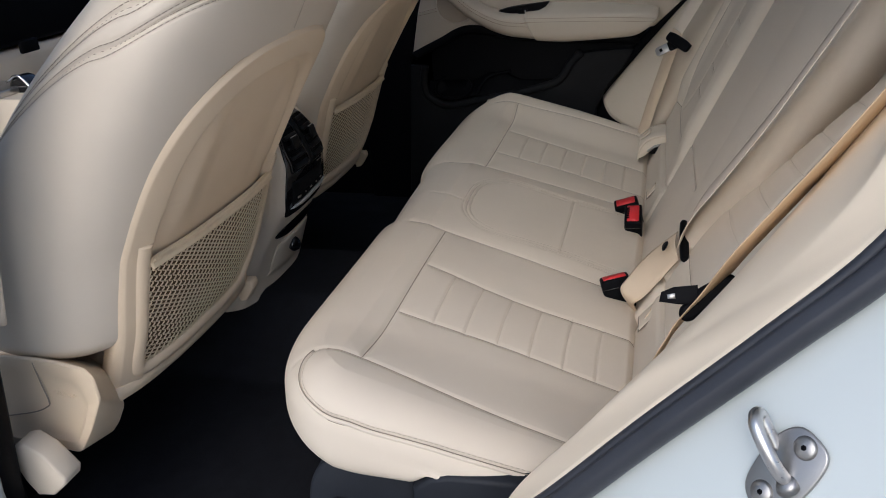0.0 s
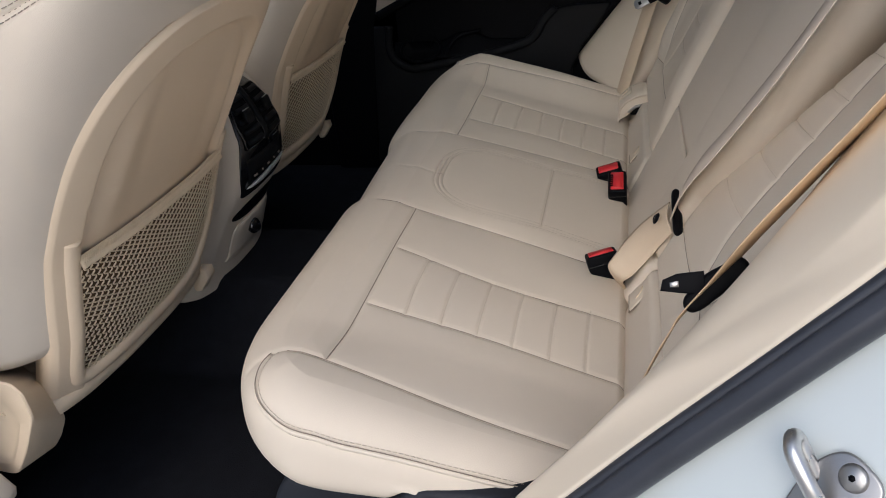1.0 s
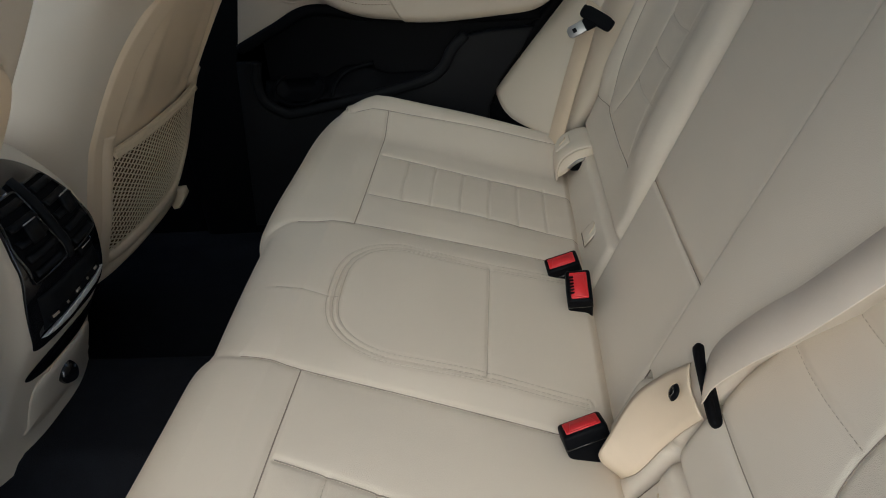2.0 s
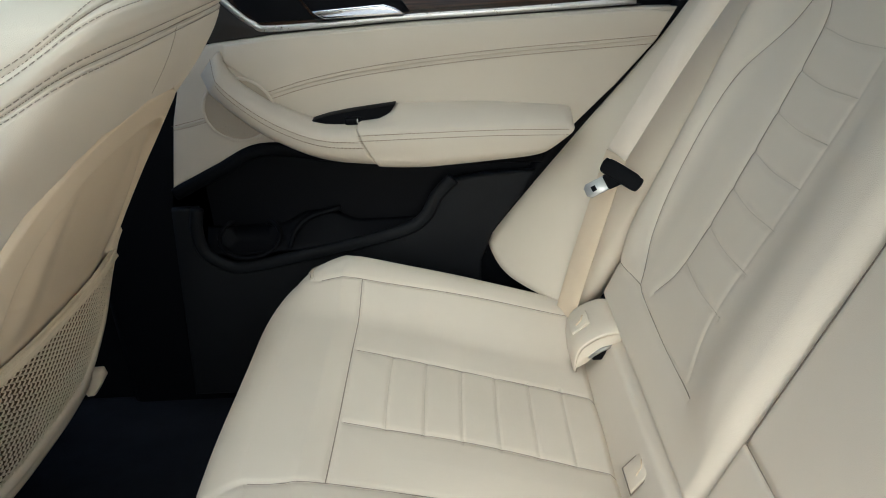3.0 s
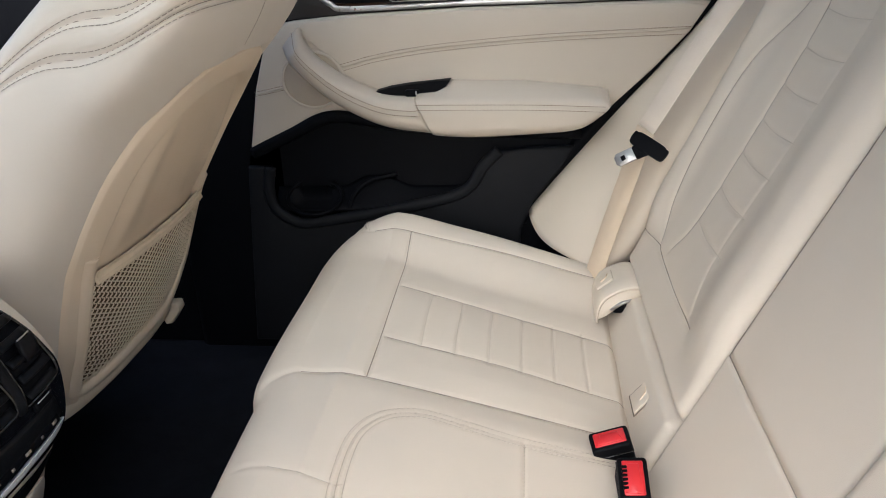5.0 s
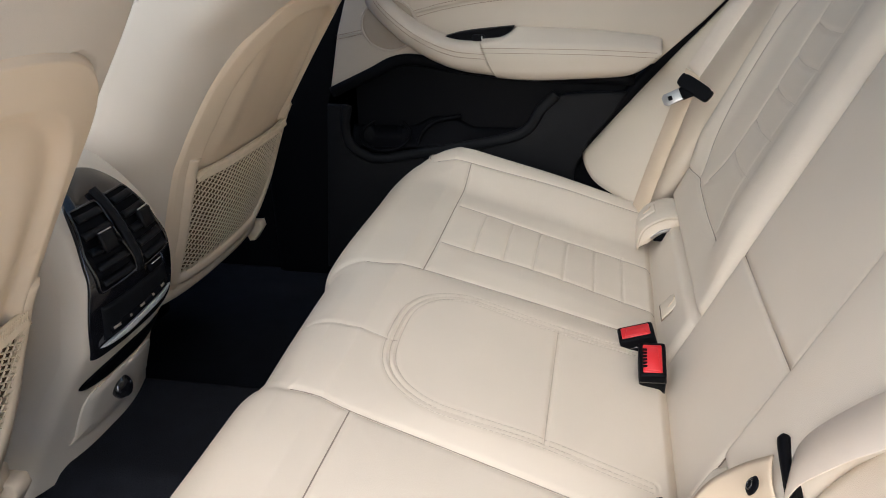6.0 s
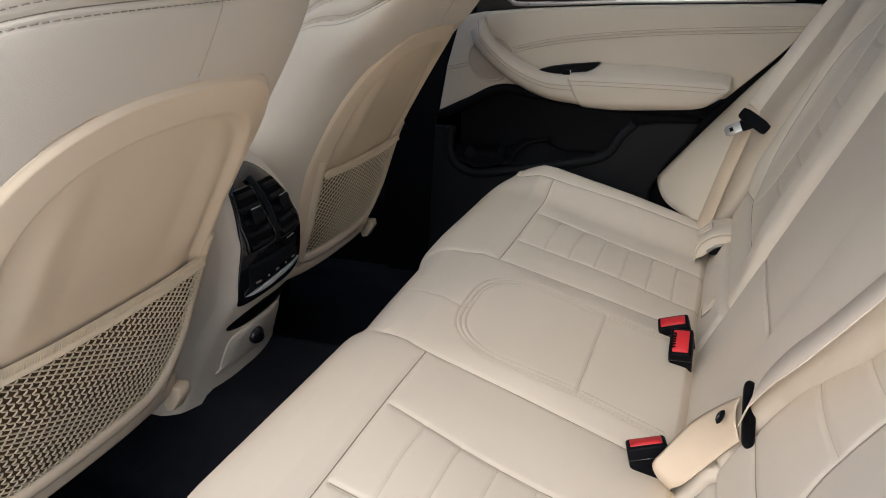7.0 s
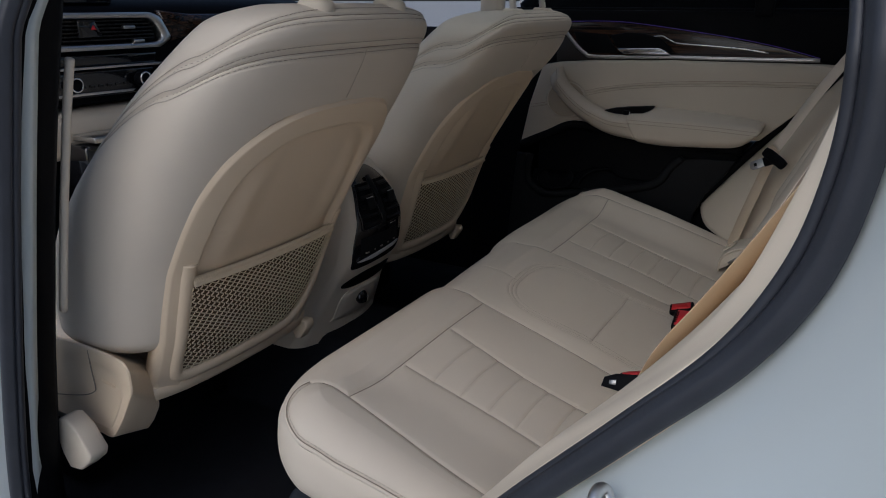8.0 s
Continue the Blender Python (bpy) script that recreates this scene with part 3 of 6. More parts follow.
def back_block(y0, y1, h0, h1, lift, r=0.015, n=60, bulge=0.0):
    """A padded block of the middle back."""
    ys, hs = np.linspace(y0, y1, n), np.linspace(h0, h1, n)
    Y, H = np.meshgrid(ys, hs, indexing="ij")
    e = np.minimum(np.minimum(Y - y0, y1 - Y), np.minimum(H - h0, h1 - H))
    D = lift - np.where(e < r, r - np.sqrt(np.clip(r * r - (r - e) ** 2, 0, None)), 0)
    D = D + bulge * np.sin(np.clip((Y - y0) / (y1 - y0), 0, 1) * np.pi)
    return sheet(on_back(Y, H, D), 0.09, -OUTB)


part("backrest", back_block(-0.142, 0.126, -0.03, h_of(0.4635), 0.001, 0.0025, bulge=0.001), HIDE, bench)
part("armrest", back_block(-0.142, 0.122, h_of(0.4648), TOPH - 0.02, 0.002, 0.0025, bulge=0.002), HIDE, bench, "folded-up cream leather centre armrest")



def split_bolster():
    """The plain bolster between the armrest and the split, its outer edge slanting outwards up the back."""
    U, H = np.meshgrid(np.linspace(0, 1, 60), np.linspace(-0.03, TOPH - 0.01, 150), indexing="ij")
    w = np.interp(H, [-0.03, 0.12, 0.19, 0.282, 0.387, 0.472, 0.80], [0.116, 0.120, 0.128, 0.172, 0.208, 0.238, 0.31])
    e = np.minimum(U, 1 - U) * w
    r = 0.016
    D = 0.009 + 0.003 * np.sin(U * np.pi) * smooth01((H - 0.08) / 0.15) - np.where(e < r, r - np.sqrt(np.clip(r * r - (r - e) ** 2, 0, None)), 0)
    D -= 0.014 * np.exp(-(abs(H - h_of(0.362)) / 0.007) ** 2)
    return sheet(on_back(-0.144 - U * w, H, D), 0.05, -OUTB)


for y0, h0, h1 in ((0.124, -0.02, TOPH - 0.03), (-0.143, -0.02, TOPH - 0.03)):
    hh = np.linspace(h0, h1, 120)
    part("seam", tube(on_back(np.full(120, y0), hh, np.full(120, -0.0012)), 0.0007, 6, up=tuple(OUTB)), SEAM, bench)
yy = np.linspace(-0.140, 0.121, 40)
part("seam", tube(on_back(yy, np.full(40, h_of(0.464)), np.full(40, -0.0008)), 0.0007, 6, up=tuple(OUTB)), SEAM, bench)
part("bolster", split_bolster(), HIDE, bench, "plain leather bolster beside the split of the backrest")

# ---- front seats ----
SEAT_Z = [0.30, 0.36, 0.42, 0.48, 0.54, 0.60, 0.66, 0.72, 0.78, 0.83, 0.87, 0.89, 0.91, 0.925, 0.932]
SEAT_XR = [-0.372, -0.345, -0.318, -0.296, -0.272, -0.236, -0.199, -0.160, -0.121, -0.090, -0.066, -0.056, -0.052, -0.058, -0.068]
SEAT_T = [0.20, 0.24, 0.275, 0.30, 0.31, 0.31, 0.295, 0.275, 0.245, 0.215, 0.190, 0.178, 0.160, 0.13, 0.10]
SEAT_W = [0.205, 0.230, 0.245, 0.252, 0.255, 0.256, 0.256, 0.255, 0.250, 0.243, 0.232, 0.222, 0.203, 0.175, 0.145]


def seat_at(z, table):
    z = np.asarray(z, float)
    return (np.interp(z - 0.012, SEAT_Z, table) + np.interp(z, SEAT_Z, table) * 2 + np.interp(z + 0.012, SEAT_Z, table)) / 4


TOP_WIDER = {True: 0.016, False: -0.004}  # the far seat's shoulders are the broader ones


def seat_skin(A, Z, y_mid, x_off, D=0.0):
    """A point of the seat back's hide: A the angle round it (0 at the rear), Z the height, D the way out."""
    w, t, xr = seat_at(Z, SEAT_W), seat_at(Z, SEAT_T), seat_at(Z, SEAT_XR)
    # the crown rounds over at the top
    f = np.sqrt(np.clip(1 - np.clip((Z - 0.900) / 0.0235, 0, 1) ** 2, 0, 1))
    w, xr, t = w * (0.72 + 0.28 * f), xr - t * 0.29 * (1 - f), t * (0.42 + 0.58 * f)
    w = w + TOP_WIDER[x_off < -0.01] * smooth01((Z - 0.80) / 0.10)
    c, s = np.cos(A), np.sin(A)
    broad = smooth01((Z - 0.72) / 0.12) if x_off < -0.01 else 0.0
    k = 2 / (3.0 + 2.2 * broad)
    x = xr + 0.010 * broad - t / 2 + (t / 2 + D) * np.sign(c) * abs(c) ** k
    y = (w + D) * np.sign(s) * abs(s) ** k
    return np.stack([x + x_off, y + y_mid, Z + 0.3 * D * np.clip((Z - 0.8) / 0.1, 0, 1)], -1)


LOW_SEAM = ([0, 0.55, 0.95, 1.35, 1.75, 2.1, 2.6], [0.866, 0.865, 0.860, 0.842, 0.795, 0.725, 0.58])
TOP_SEAM = ([0, 0.55, 0.95, 1.35, 1.75, 2.1, 2.6], [0.911, 0.910, 0.905, 0.886, 0.835, 0.765, 0.62])


def seam_z(A, table):
    a = abs(np.asarray(A))
    a = np.where(a > np.pi, 2 * np.pi - a, a)
    k = np.linspace(-0.45, 0.45, 13)
    w = np.cos(k / 0.5 * np.pi / 2)
    return sum(np.interp(abs(a + q), *table) * p for q, p in zip(k, w)) / w.sum()


def headrest(seat, y_mid, x_off):
    for s in (-1, 1):
        x0, y0 = x_off - 0.098, y_mid + s * 0.088
        collar = part("collar", cylinder((x0 + 0.008, y0, 0.900), (x0 + 0.010, y0, 0.9300), 0.027, 0.024, 32, 0.004), TRIM, seat, "cream plastic headrest guide")
        part("post", cylinder((x0 + 0.009, y0, 0.93), (x0 - 0.004, y0, 1.04), 0.0080, n=20), CHROME, seat, "chrome headrest post")
    P = []
    for k in np.linspace(-1, 1, 22):
        r = math.sqrt(max(1 - abs(k) ** 4, 0.0)) ** 0.7
        P.append([(x_off - 0.165 + 0.045 * math.cos(a) * r - 0.02 * k, y_mid + 0.13 * k, 1.10 + 0.085 * math.sin(a) * (0.55 + 0.45 * r)) for a in np.linspace(0, 2 * np.pi, 32, endpoint=False)])
    P = np.array(P)
    v, f = grid(P, close_v=True)
    f += [tuple(range(32)), tuple(range(len(v) - 32, len(v)))]
    part("headrest", (v, f), HIDE, seat)


def pocket(seat, rear):
    """Map net in its frame on the shell: rear(y, z, out) gives points over the shell."""
    U = curve([(-0.180, 0.560), (-0.178, 0.545), (-0.174, 0.50), (-0.168, 0.42), (-0.163, 0.362), (-0.150, 0.343), (-0.10, 0.341), (-0.03, 0.341), (0.06, 0.343), (0.115, 0.352), (0.150, 0.390), (0.166, 0.45), (0.177, 0.51), (0.182, 0.560)], 140)
    ln = rear(U[:, 0], U[:, 1], np.full(len(U), 0.016))
    part("pocket_frame", sweep(ln, [(-0.011, -0.016), (-0.011, -0.001), (-0.008, 0.003), (-0.004, 0.0045), (0.003, 0.0045), (0.011, -0.002), (0.015, -0.016)], (1, 0, 0)), SHELL, seat, "raised beige frame of the map pocket")
    low_z = [0.336, 0.346, 0.362, 0.39, 0.42, 0.50, 0.545]
    left, right = [-0.150, -0.156, -0.160, -0.163, -0.166, -0.172, -0.174], [0.07, 0.115, 0.135, 0.150, 0.160, 0.174, 0.178]
    zt = 0.528

    def over(y, z):
        """The stretched cloth between the posts, drawn straight across with a slight belly."""
        y, z = np.asarray(y, float), np.asarray(z, float)
        e0, e1 = rear(np.full(z.shape, -0.17), z, np.full(z.shape, 0.018)), rear(np.full(z.shape, 0.17), z, np.full(z.shape, 0.018))
        k = ((y + 0.17) / 0.34)[..., None]
        p = e0 * (1 - k) + e1 * k
        belly = 0.012 * np.clip(1 - (y / 0.172) ** 2, 0, 1) * smooth01((z - 0.34) / 0.1)
        q = rear(y, z, np.full(z.shape, 0.012))
        p[..., 0] = np.maximum(p[..., 0] + belly, q[..., 0])
        return p
    yy = np.linspace(-0.171, 0.175, 80)
    part("net_hem", sweep(over(yy, np.full(80, zt)), bar(0.016, 0.003), (1, 0, 0.3)), NET, seat, "ribbed elastic hem of the map net")
    out = np.array([0.0022, 0, 0.0004])
    ribs = [tube(over(np.full(3, y), np.linspace(zt - 0.0075, zt + 0.0075, 3)) + out, 0.0008, 4, up=(1, 0, 0)) for y in np.linspace(-0.168, 0.172, 110)]
    part("hem_rib", joined(*ribs), NET, seat)["kind"] = "stuff"
    # added brown sheet behind the cords: the pocket's shade put into its colour
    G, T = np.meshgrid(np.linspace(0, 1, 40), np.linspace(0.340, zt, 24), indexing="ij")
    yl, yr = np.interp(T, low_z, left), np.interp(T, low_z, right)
    part("gap_shade_sheet", sheet(over(yl + (yr - yl) * G, T) - np.array([0.0042, 0, 0]), 0.0006, (-1, 0, 0)), GAP_SHADE, seat, "added brown sheet giving the shaded gaps of the net")
    cords = []
    pitch, wave = 0.0078, 0.0105
    for k in range(-40, 70):
        z = np.arange(0.342, zt - 0.004, wave / 4)
        ph = (z / wave + 0.5 * (k % 2)) * 2 * np.pi
        y = k * pitch - 0.55 * (z - 0.342) + 0.0033 * np.sin(ph) + 0.004 * np.sin(z * 55 + k * 0.25)
        ok = (y > np.interp(z, low_z, left)) & (y < np.interp(z, low_z, right))
        if ok.sum() < 4:
            continue
        y, z, ph = y[ok], z[ok], ph[ok]
        cords.append(tube(over(y, z) + np.c_[0.0006 * np.cos(ph), 0 * z, 0 * z], 0.00112, 5, up=(1, 0, 0)))
    part("net", joined(*cords), NET, seat, "beige diamond mesh of the map net")["kind"] = "stuff"


def corners(o, n=9):
    """An outline with n points a side and slightly eased corners."""
    o = np.asarray(o, float)
    p = np.vstack([a + (b - a) * k for a, b in zip(o, np.roll(o, -1, 0)) for k in np.arange(n)[:, None] / n])
    for _ in range(3):
        p = (np.roll(p, 1, 0) + 2 * p + np.roll(p, -1, 0)) / 4
    return p


def front_seat(y_mid, x_off, z_off, label):
    seat = thing("front_seat", (x_off - 0.5, y_mid, FLOOR_Z), label, "car seat", "front seats")
    zs = np.concatenate([np.linspace(0.392, 0.70, 90)[:-1], np.linspace(0.70, 0.875, 130), 0.875 + 0.0484 * np.sin(np.linspace(0, np.pi / 2, 55))[1:]])
    ang = np.linspace(-np.pi, np.pi, 300, endpoint=False)
    Z, A = np.meshgrid(zs, ang, indexing="ij")

    def hide_out(A, Z):
        """How far the padding stands out at an angle and height: seams drawn in, a bead along each."""
        d1, d2 = abs(Z - seam_z(A, LOW_SEAM)), abs(Z - seam_z(A, TOP_SEAM))
        y = seat_skin(A, Z, 0, 0)[..., 1]
        dv = np.where((Z > 0.78) & (Z < 0.866) & (abs(A) < 1.2), abs(y), 9.0)
        d = 0.0045 * (1 - np.exp(-np.minimum(d1, d2) / 0.018))
        for q, k in ((d1, 0.0030), (d2, 0.0024)):
            d = d - k * np.exp(-(q / 0.0022) ** 2) - 0.0012 * np.exp(-((q - 0.0075) / 0.0022) ** 2)
        d = d - 0.0022 * np.exp(-(dv / 0.003) ** 2)
        return d + 0.0015 * np.sin(A * 2 + Z * 9) * np.sin(Z * 9)

    S0 = seat_skin(A, Z, y_mid, x_off)
    D = hide_out(A, Z)
    half_s = np.interp(Z, [0.28, 0.36, 0.45, 0.55, 0.62, 0.67, 0.71, 0.74, 0.765, 0.78], [0.174, 0.182, 0.188, 0.196, 0.196, 0.192, 0.184, 0.168, 0.145, 0.110])
    under = (abs(A) < 1.3) & (Z < 0.778) & (abs(S0[..., 1] - y_mid) < half_s)
    D = np.where(under, -0.035, D)
    D = D - 0.030 * (1 - np.sqrt(np.clip(1 - (1 - np.clip((Z - 0.392) / 0.03, 0, 1)) ** 2, 0, 1)))
    P = seat_skin(A, Z, y_mid, x_off, D)
    cap = [P[-1] * (1 - q) + P[-1].mean(0) * q + np.array([0, 0, -0.006 * math.sin(q * math.pi / 2)]) for q in (0.06, 0.15, 0.3, 0.5, 0.7, 0.9)]
    P = np.concatenate([P, np.array(cap)])
    v, f = grid(P, close_v=True)
    k = len(ang)
    f += [tuple(range(k))[::-1], tuple(range(len(v) - k, len(v)))]
    part("backrest", (v, f), HIDE, seat)
    rows = []
    a = np.linspace(-2.5, 2.5, 600)
    up_s = np.stack([np.cos(a), np.sin(a), 0.5 + 0 * a], 1)
    for tb in (LOW_SEAM, TOP_SEAM):
        z0 = seam_z(a, tb)
        for o in (0.0075, -0.0075):
            ln = even(seat_skin(a, z0 + o, y_mid, x_off, hide_out(a, z0 + o) + 0.0007), 0.0075)
            k = np.linspace(0, 599, len(ln)).astype(int)
            rows.append(stitches(ln, up_s[k][:len(even(ln, 0.0075))], 0.0075, 0.0052, 0.0008))
        part("seam", tube(seat_skin(a, z0, y_mid, x_off, hide_out(a, z0) + 0.0002), 0.0006, 6, up=(0.5, 0, 0.85)), SEAM, seat)
    zv = np.linspace(0.792, 0.862, 30)
    vl = seat_skin(np.zeros(30), zv, y_mid, x_off, hide_out(np.zeros(30), zv) + 0.0003)
    part("seam", tube(vl, 0.0005, 6, up=(0, 1, 0)), PALE_THREAD, seat)
    part("stitching", joined(*rows), THREAD, seat, "dark dashed stitching")["kind"] = "stuff"

    # hard shell on the back
    def rear(Yl, Z, D):
        Yl, Z = np.asarray(Yl, float), np.asarray(Z, float)
        w, t, xr = seat_at(Z, SEAT_W), seat_at(Z, SEAT_T), seat_at(Z, SEAT_XR)
        q = np.clip(1 - (abs(Yl) / w) ** 3.0, 0, 1) ** (1 / 3.0)
        return np.stack([x_off + xr - t / 2 + t / 2 * q + 0.877 * D, y_mid + Yl + 0 * Z, Z - 0.48 * D + 0 * Yl], -1)
    us, zs = np.linspace(-1, 1, 180), 0.306 + 0.484 * np.sin(np.linspace(0, 1, 200) * np.pi / 2 * 0.985) / np.sin(np.pi / 2 * 0.985)
    U, Z = np.meshgrid(us, zs, indexing="ij")
    low = np.interp(Z, [0.28, 0.36, 0.45, 0.55, 0.60], [0.186, 0.194, 0.201, 0.208, 0.210])
    up = np.clip((Z - 0.60) / 0.19, 0, 1)
    half = np.where(Z > 0.60, 0.210 * (1 - (up * 0.999) ** 3) ** (1 / 3), low)
    Yl = U * half
    edge = np.where(Z > 0.60, (1 - ((abs(Yl) / 0.210) ** 3 + up ** 3) ** (1 / 3)) * 0.20, (1 - abs(U)) * half)
    D = 0.006 * smooth01(edge / 0.005) - 0.013 * smooth01((edge - 0.036) / 0.016) * smooth01((Z - 0.30) / 0.06)
    D += 0.008 * smooth01((abs(Yl) - 0.07) / 0.06) * smooth01((edge - 0.05) / 0.04) * smooth01((Z - 0.5) / 0.1)
    S = rear(Yl, np.maximum(Z, 0.30), D + 0.004) + np.stack([-0.3 * np.clip(0.30 - Z, 0, 1), 0 * Z, np.minimum(Z - 0.30, 0)], -1)
    part("back_shell", sheet(S, 0.02, (-1, 0, 0)), SHELL, seat, "smooth beige plastic back shell")
    pocket(seat, lambda y, z, o: rear(y, z, np.asarray(o) - 0.006))
    # lower ledge under the shell and the small hook beside it
    yy = np.linspace(-0.19, 0.19, 40)
    ledge = np.c_[np.full(40, x_off - 0.366) - 0.02 * (abs(yy) / 0.19) ** 4, y_mid + yy, np.full(40, 0.312)]
    part("lower_trim", sweep(ledge, [(0.004, 0.012), (0.0065, 0.010), (0.004, -0.010), (-0.002, -0.0125), (-0.05, -0.010), (-0.05, 0.012)], (0, 0, 1)), SHELL, seat)
    hook = prism([(0, 0.006), (0.030, 0.008), (0.033, -0.006), (0.014, -0.034), (0.002, -0.036), (-0.004, -0.02)], 0.026, 0.0025, 2, Matrix.Translation((x_off - 0.395, y_mid + 0.20, 0.300)) @ XZ_IN)
    part("hook", hook, SHELL, seat, "small beige plastic hook under the seat back")
    # seat cushion ahead, side covers and rails
    X, Y = np.meshgrid(np.linspace(-0.98, -0.48, 50), np.linspace(-0.235, 0.235, 40), indexing="ij")
    e = np.minimum(np.minimum(X + 0.98, 10), 0.235 - abs(Y))
    zc = 0.43 + 0.03 * (abs(Y) / 0.25) ** 2 - 0.12 * (X + 0.98) - np.where(e < 0.05, 0.05 - np.sqrt(np.clip(0.0025 - (0.05 - e) ** 2, 0, None)), 0)
    zc -= 0.003 * np.exp(-((np.mod(X + 0.98, 0.05) - 0.025) / 0.004) ** 2) * (abs(Y) < 0.15)
    part("cushion", sheet(np.dstack([X + x_off, Y + y_mid, zc]), 0.12, (0, 0, -1)), HIDE, seat)
    for s in (-1, 1):
        part("rail", box((x_off - 0.78, y_mid + s * 0.17, 0.12), (0.32, 0.05, 0.10), 0.008), BLACK, seat, "black seat rail")
        if s > 0 or y_mid > 0:
            continue
        # side face with a shallow hollow, a crease, then the rear face slanting inwards
        outer = [(-0.75, 0.40), (-0.449, 0.415), (-0.40, 0.412), (-0.362, 0.406), (-0.350, 0.392), (-0.349, 0.355), (-0.380, 0.300), (-0.411, 0.256), (-0.48, 0.266), (-0.75, 0.28)]
        inner = [(-0.75, 0.36), (-0.449, 0.362), (-0.43, 0.360), (-0.41, 0.356), (-0.396, 0.348), (-0.385, 0.290), (-0.405, 0.255), (-0.427, 0.229), (-0.48, 0.240), (-0.75, 0.26)]
        hollow = [(-0.446, 0.372), (-0.432, 0.383), (-0.416, 0.382), (-0.396, 0.377), (-0.385, 0.366), (-0.379, 0.347), (-0.393, 0.314), (-0.412, 0.283), (-0.478, 0.287), (-0.450, 0.325)]
        oo, oi, oh = corners(outer), corners(inner), corners(hollow)
        ch = oh.mean(0)
        lay = [(ch + (oh - ch) * 0.01, -0.2520), (ch + (oh - ch) * 0.85, -0.2520), (oh, -0.2524), (oh + (oo - oh) * 0.15, -0.2540), (oh + (oo - oh) * 0.32, -0.2562), (oh + (oo - oh) * 0.9, -0.2566), (oh + (oo - oh) * 0.97, -0.2556), (oo, -0.2532), (oo + (oi - oo) * 0.5, -0.2165), (oi, -0.180), (oi + np.array([-0.05, 0]), -0.155)]
        rows = [np.c_[q[:, 0] + x_off, np.full(len(q), y_mid + yq), q[:, 1]] for q, yq in lay]
        v, f = grid(np.array(rows), close_v=True)
        part("cushion_flank", box((x_off - 0.68, y_mid, 0.31), (0.5, 0.36, 0.08), 0.02), SHELL, seat)
        cover = part("side_cover", (v, f), SHELL, seat, "moulded beige plastic seat base cover", sharp=24)
    headrest(seat, y_mid, x_off)
    seat.matrix_basis = Matrix.Translation((0, 0, z_off)) @ seat.matrix_basis
    return seat


def lettering(text, size, m, material, parent, depth=0.0006):
    """Raised letters, placed by m (x along the line, y up)."""
    cu = bpy.data.curves.new("letters", "FONT")
    cu.body, cu.size, cu.extrude, cu.align_x, cu.align_y = text, size, depth, "CENTER", "CENTER"
    ob = bpy.data.objects.new("letters", cu)
    me = bpy.data.meshes.new_from_object(ob)
    bpy.data.objects.remove(ob)
    v = [(m @ w.co)[:] for w in me.vertices]
    f = [tuple(p.vertices) for p in me.polygons]
    return part("lettering", (v, f), material, parent, "small raised lettering", smooth=False)


near_seat = front_seat(-0.42, 0.0, 0.0, "cream leather driver's seat with a map net on its back")
far_seat = front_seat(0.385, -0.075, -0.018, "cream leather passenger seat with a map net on its back")

lettering("AIRBAG", 0.0098, Matrix.Translation((-0.408, -0.6725, 0.357)) @ pose(0, 0, 0, 90, 0, 0) @ pose(0, 0, 0, 0, 0, -8), SHELL, near_seat)
# flap line on the near seat's base cover
part("cover_joint", tube(curve([(-0.441, -0.6762, 0.408), (-0.438, -0.6765, 0.372), (-0.437, -0.6752, 0.345), (-0.443, -0.6752, 0.334), (-0.475, -0.6758, 0.320), (-0.56, -0.6762, 0.300)], 60), 0.0010, 6, up=(0, 1, 0)), SEAM, near_seat)

# belt anchor cover at the foot of the near pillar
solo("belt_anchor_cover", (lambda g: (g[0] + np.array([0, -0.70, 0]), g[1]))(prism([(-0.455, 0.312), (-0.440, 0.316), (-0.414, 0.300), (-0.389, 0.266), (-0.394, 0.252), (-0.418, 0.231), (-0.446, 0.227), (-0.459, 0.250), (-0.469, 0.286)], 0.034, 0.0035, 2, XZ_IN)), TRIM, "cream plastic belt anchor cover by the door pillar", "belt anchor")

# ---- the closed door across the cabin ----
door = thing("rear_door", (0.1, 0.8, GROUND_Z + 0.45), "closed rear door with cream leather and black plastic trim", "car door")


def plate(outline, y_face, depth, bevel, n=0):
    o = curve(outline, n, True) if n else np.asarray(outline)
    v, f = prism(o, depth, bevel, 3, XZ_IN)
    return v + np.array([0, y_face + depth, 0]), f


def at_y(line, y):
    line = np.asarray(line, float)
    return np.c_[line[:, 0], np.full(len(line), y), line[:, 1]]


part("trim_panel", plate([(-0.337, 0.524), (-0.312, 0.64), (-0.275, 0.752), (-0.23, 0.761), (-0.127, 0.769), (0.081, 0.776), (0.464, 0.779), (0.512, 0.777), (0.481, 0.727), (0.421, 0.662), (0.360, 0.604), (0.335, 0.58), (0.1, 0.57), (-0.06, 0.578), (-0.163, 0.594), (-0.25, 0.562)], 0.768, 0.03, 0.005), DIM_DOOR_HIDE, door, "cream leather door trim")
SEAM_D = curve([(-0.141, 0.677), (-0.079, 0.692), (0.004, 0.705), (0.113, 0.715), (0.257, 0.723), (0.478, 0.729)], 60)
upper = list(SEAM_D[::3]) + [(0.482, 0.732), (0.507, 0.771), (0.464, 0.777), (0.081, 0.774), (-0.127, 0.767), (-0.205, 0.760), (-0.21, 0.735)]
part("upper_pad", plate(upper, 0.7635, 0.01, 0.004), DIM_DOOR_HIDE, door)
rows = [stitches(at_y(SEAM_D + np.array([0, o]), 0.7632 if o > 0 else 0.7672), (0, -1, 0)) for o in (0.007, -0.006)]
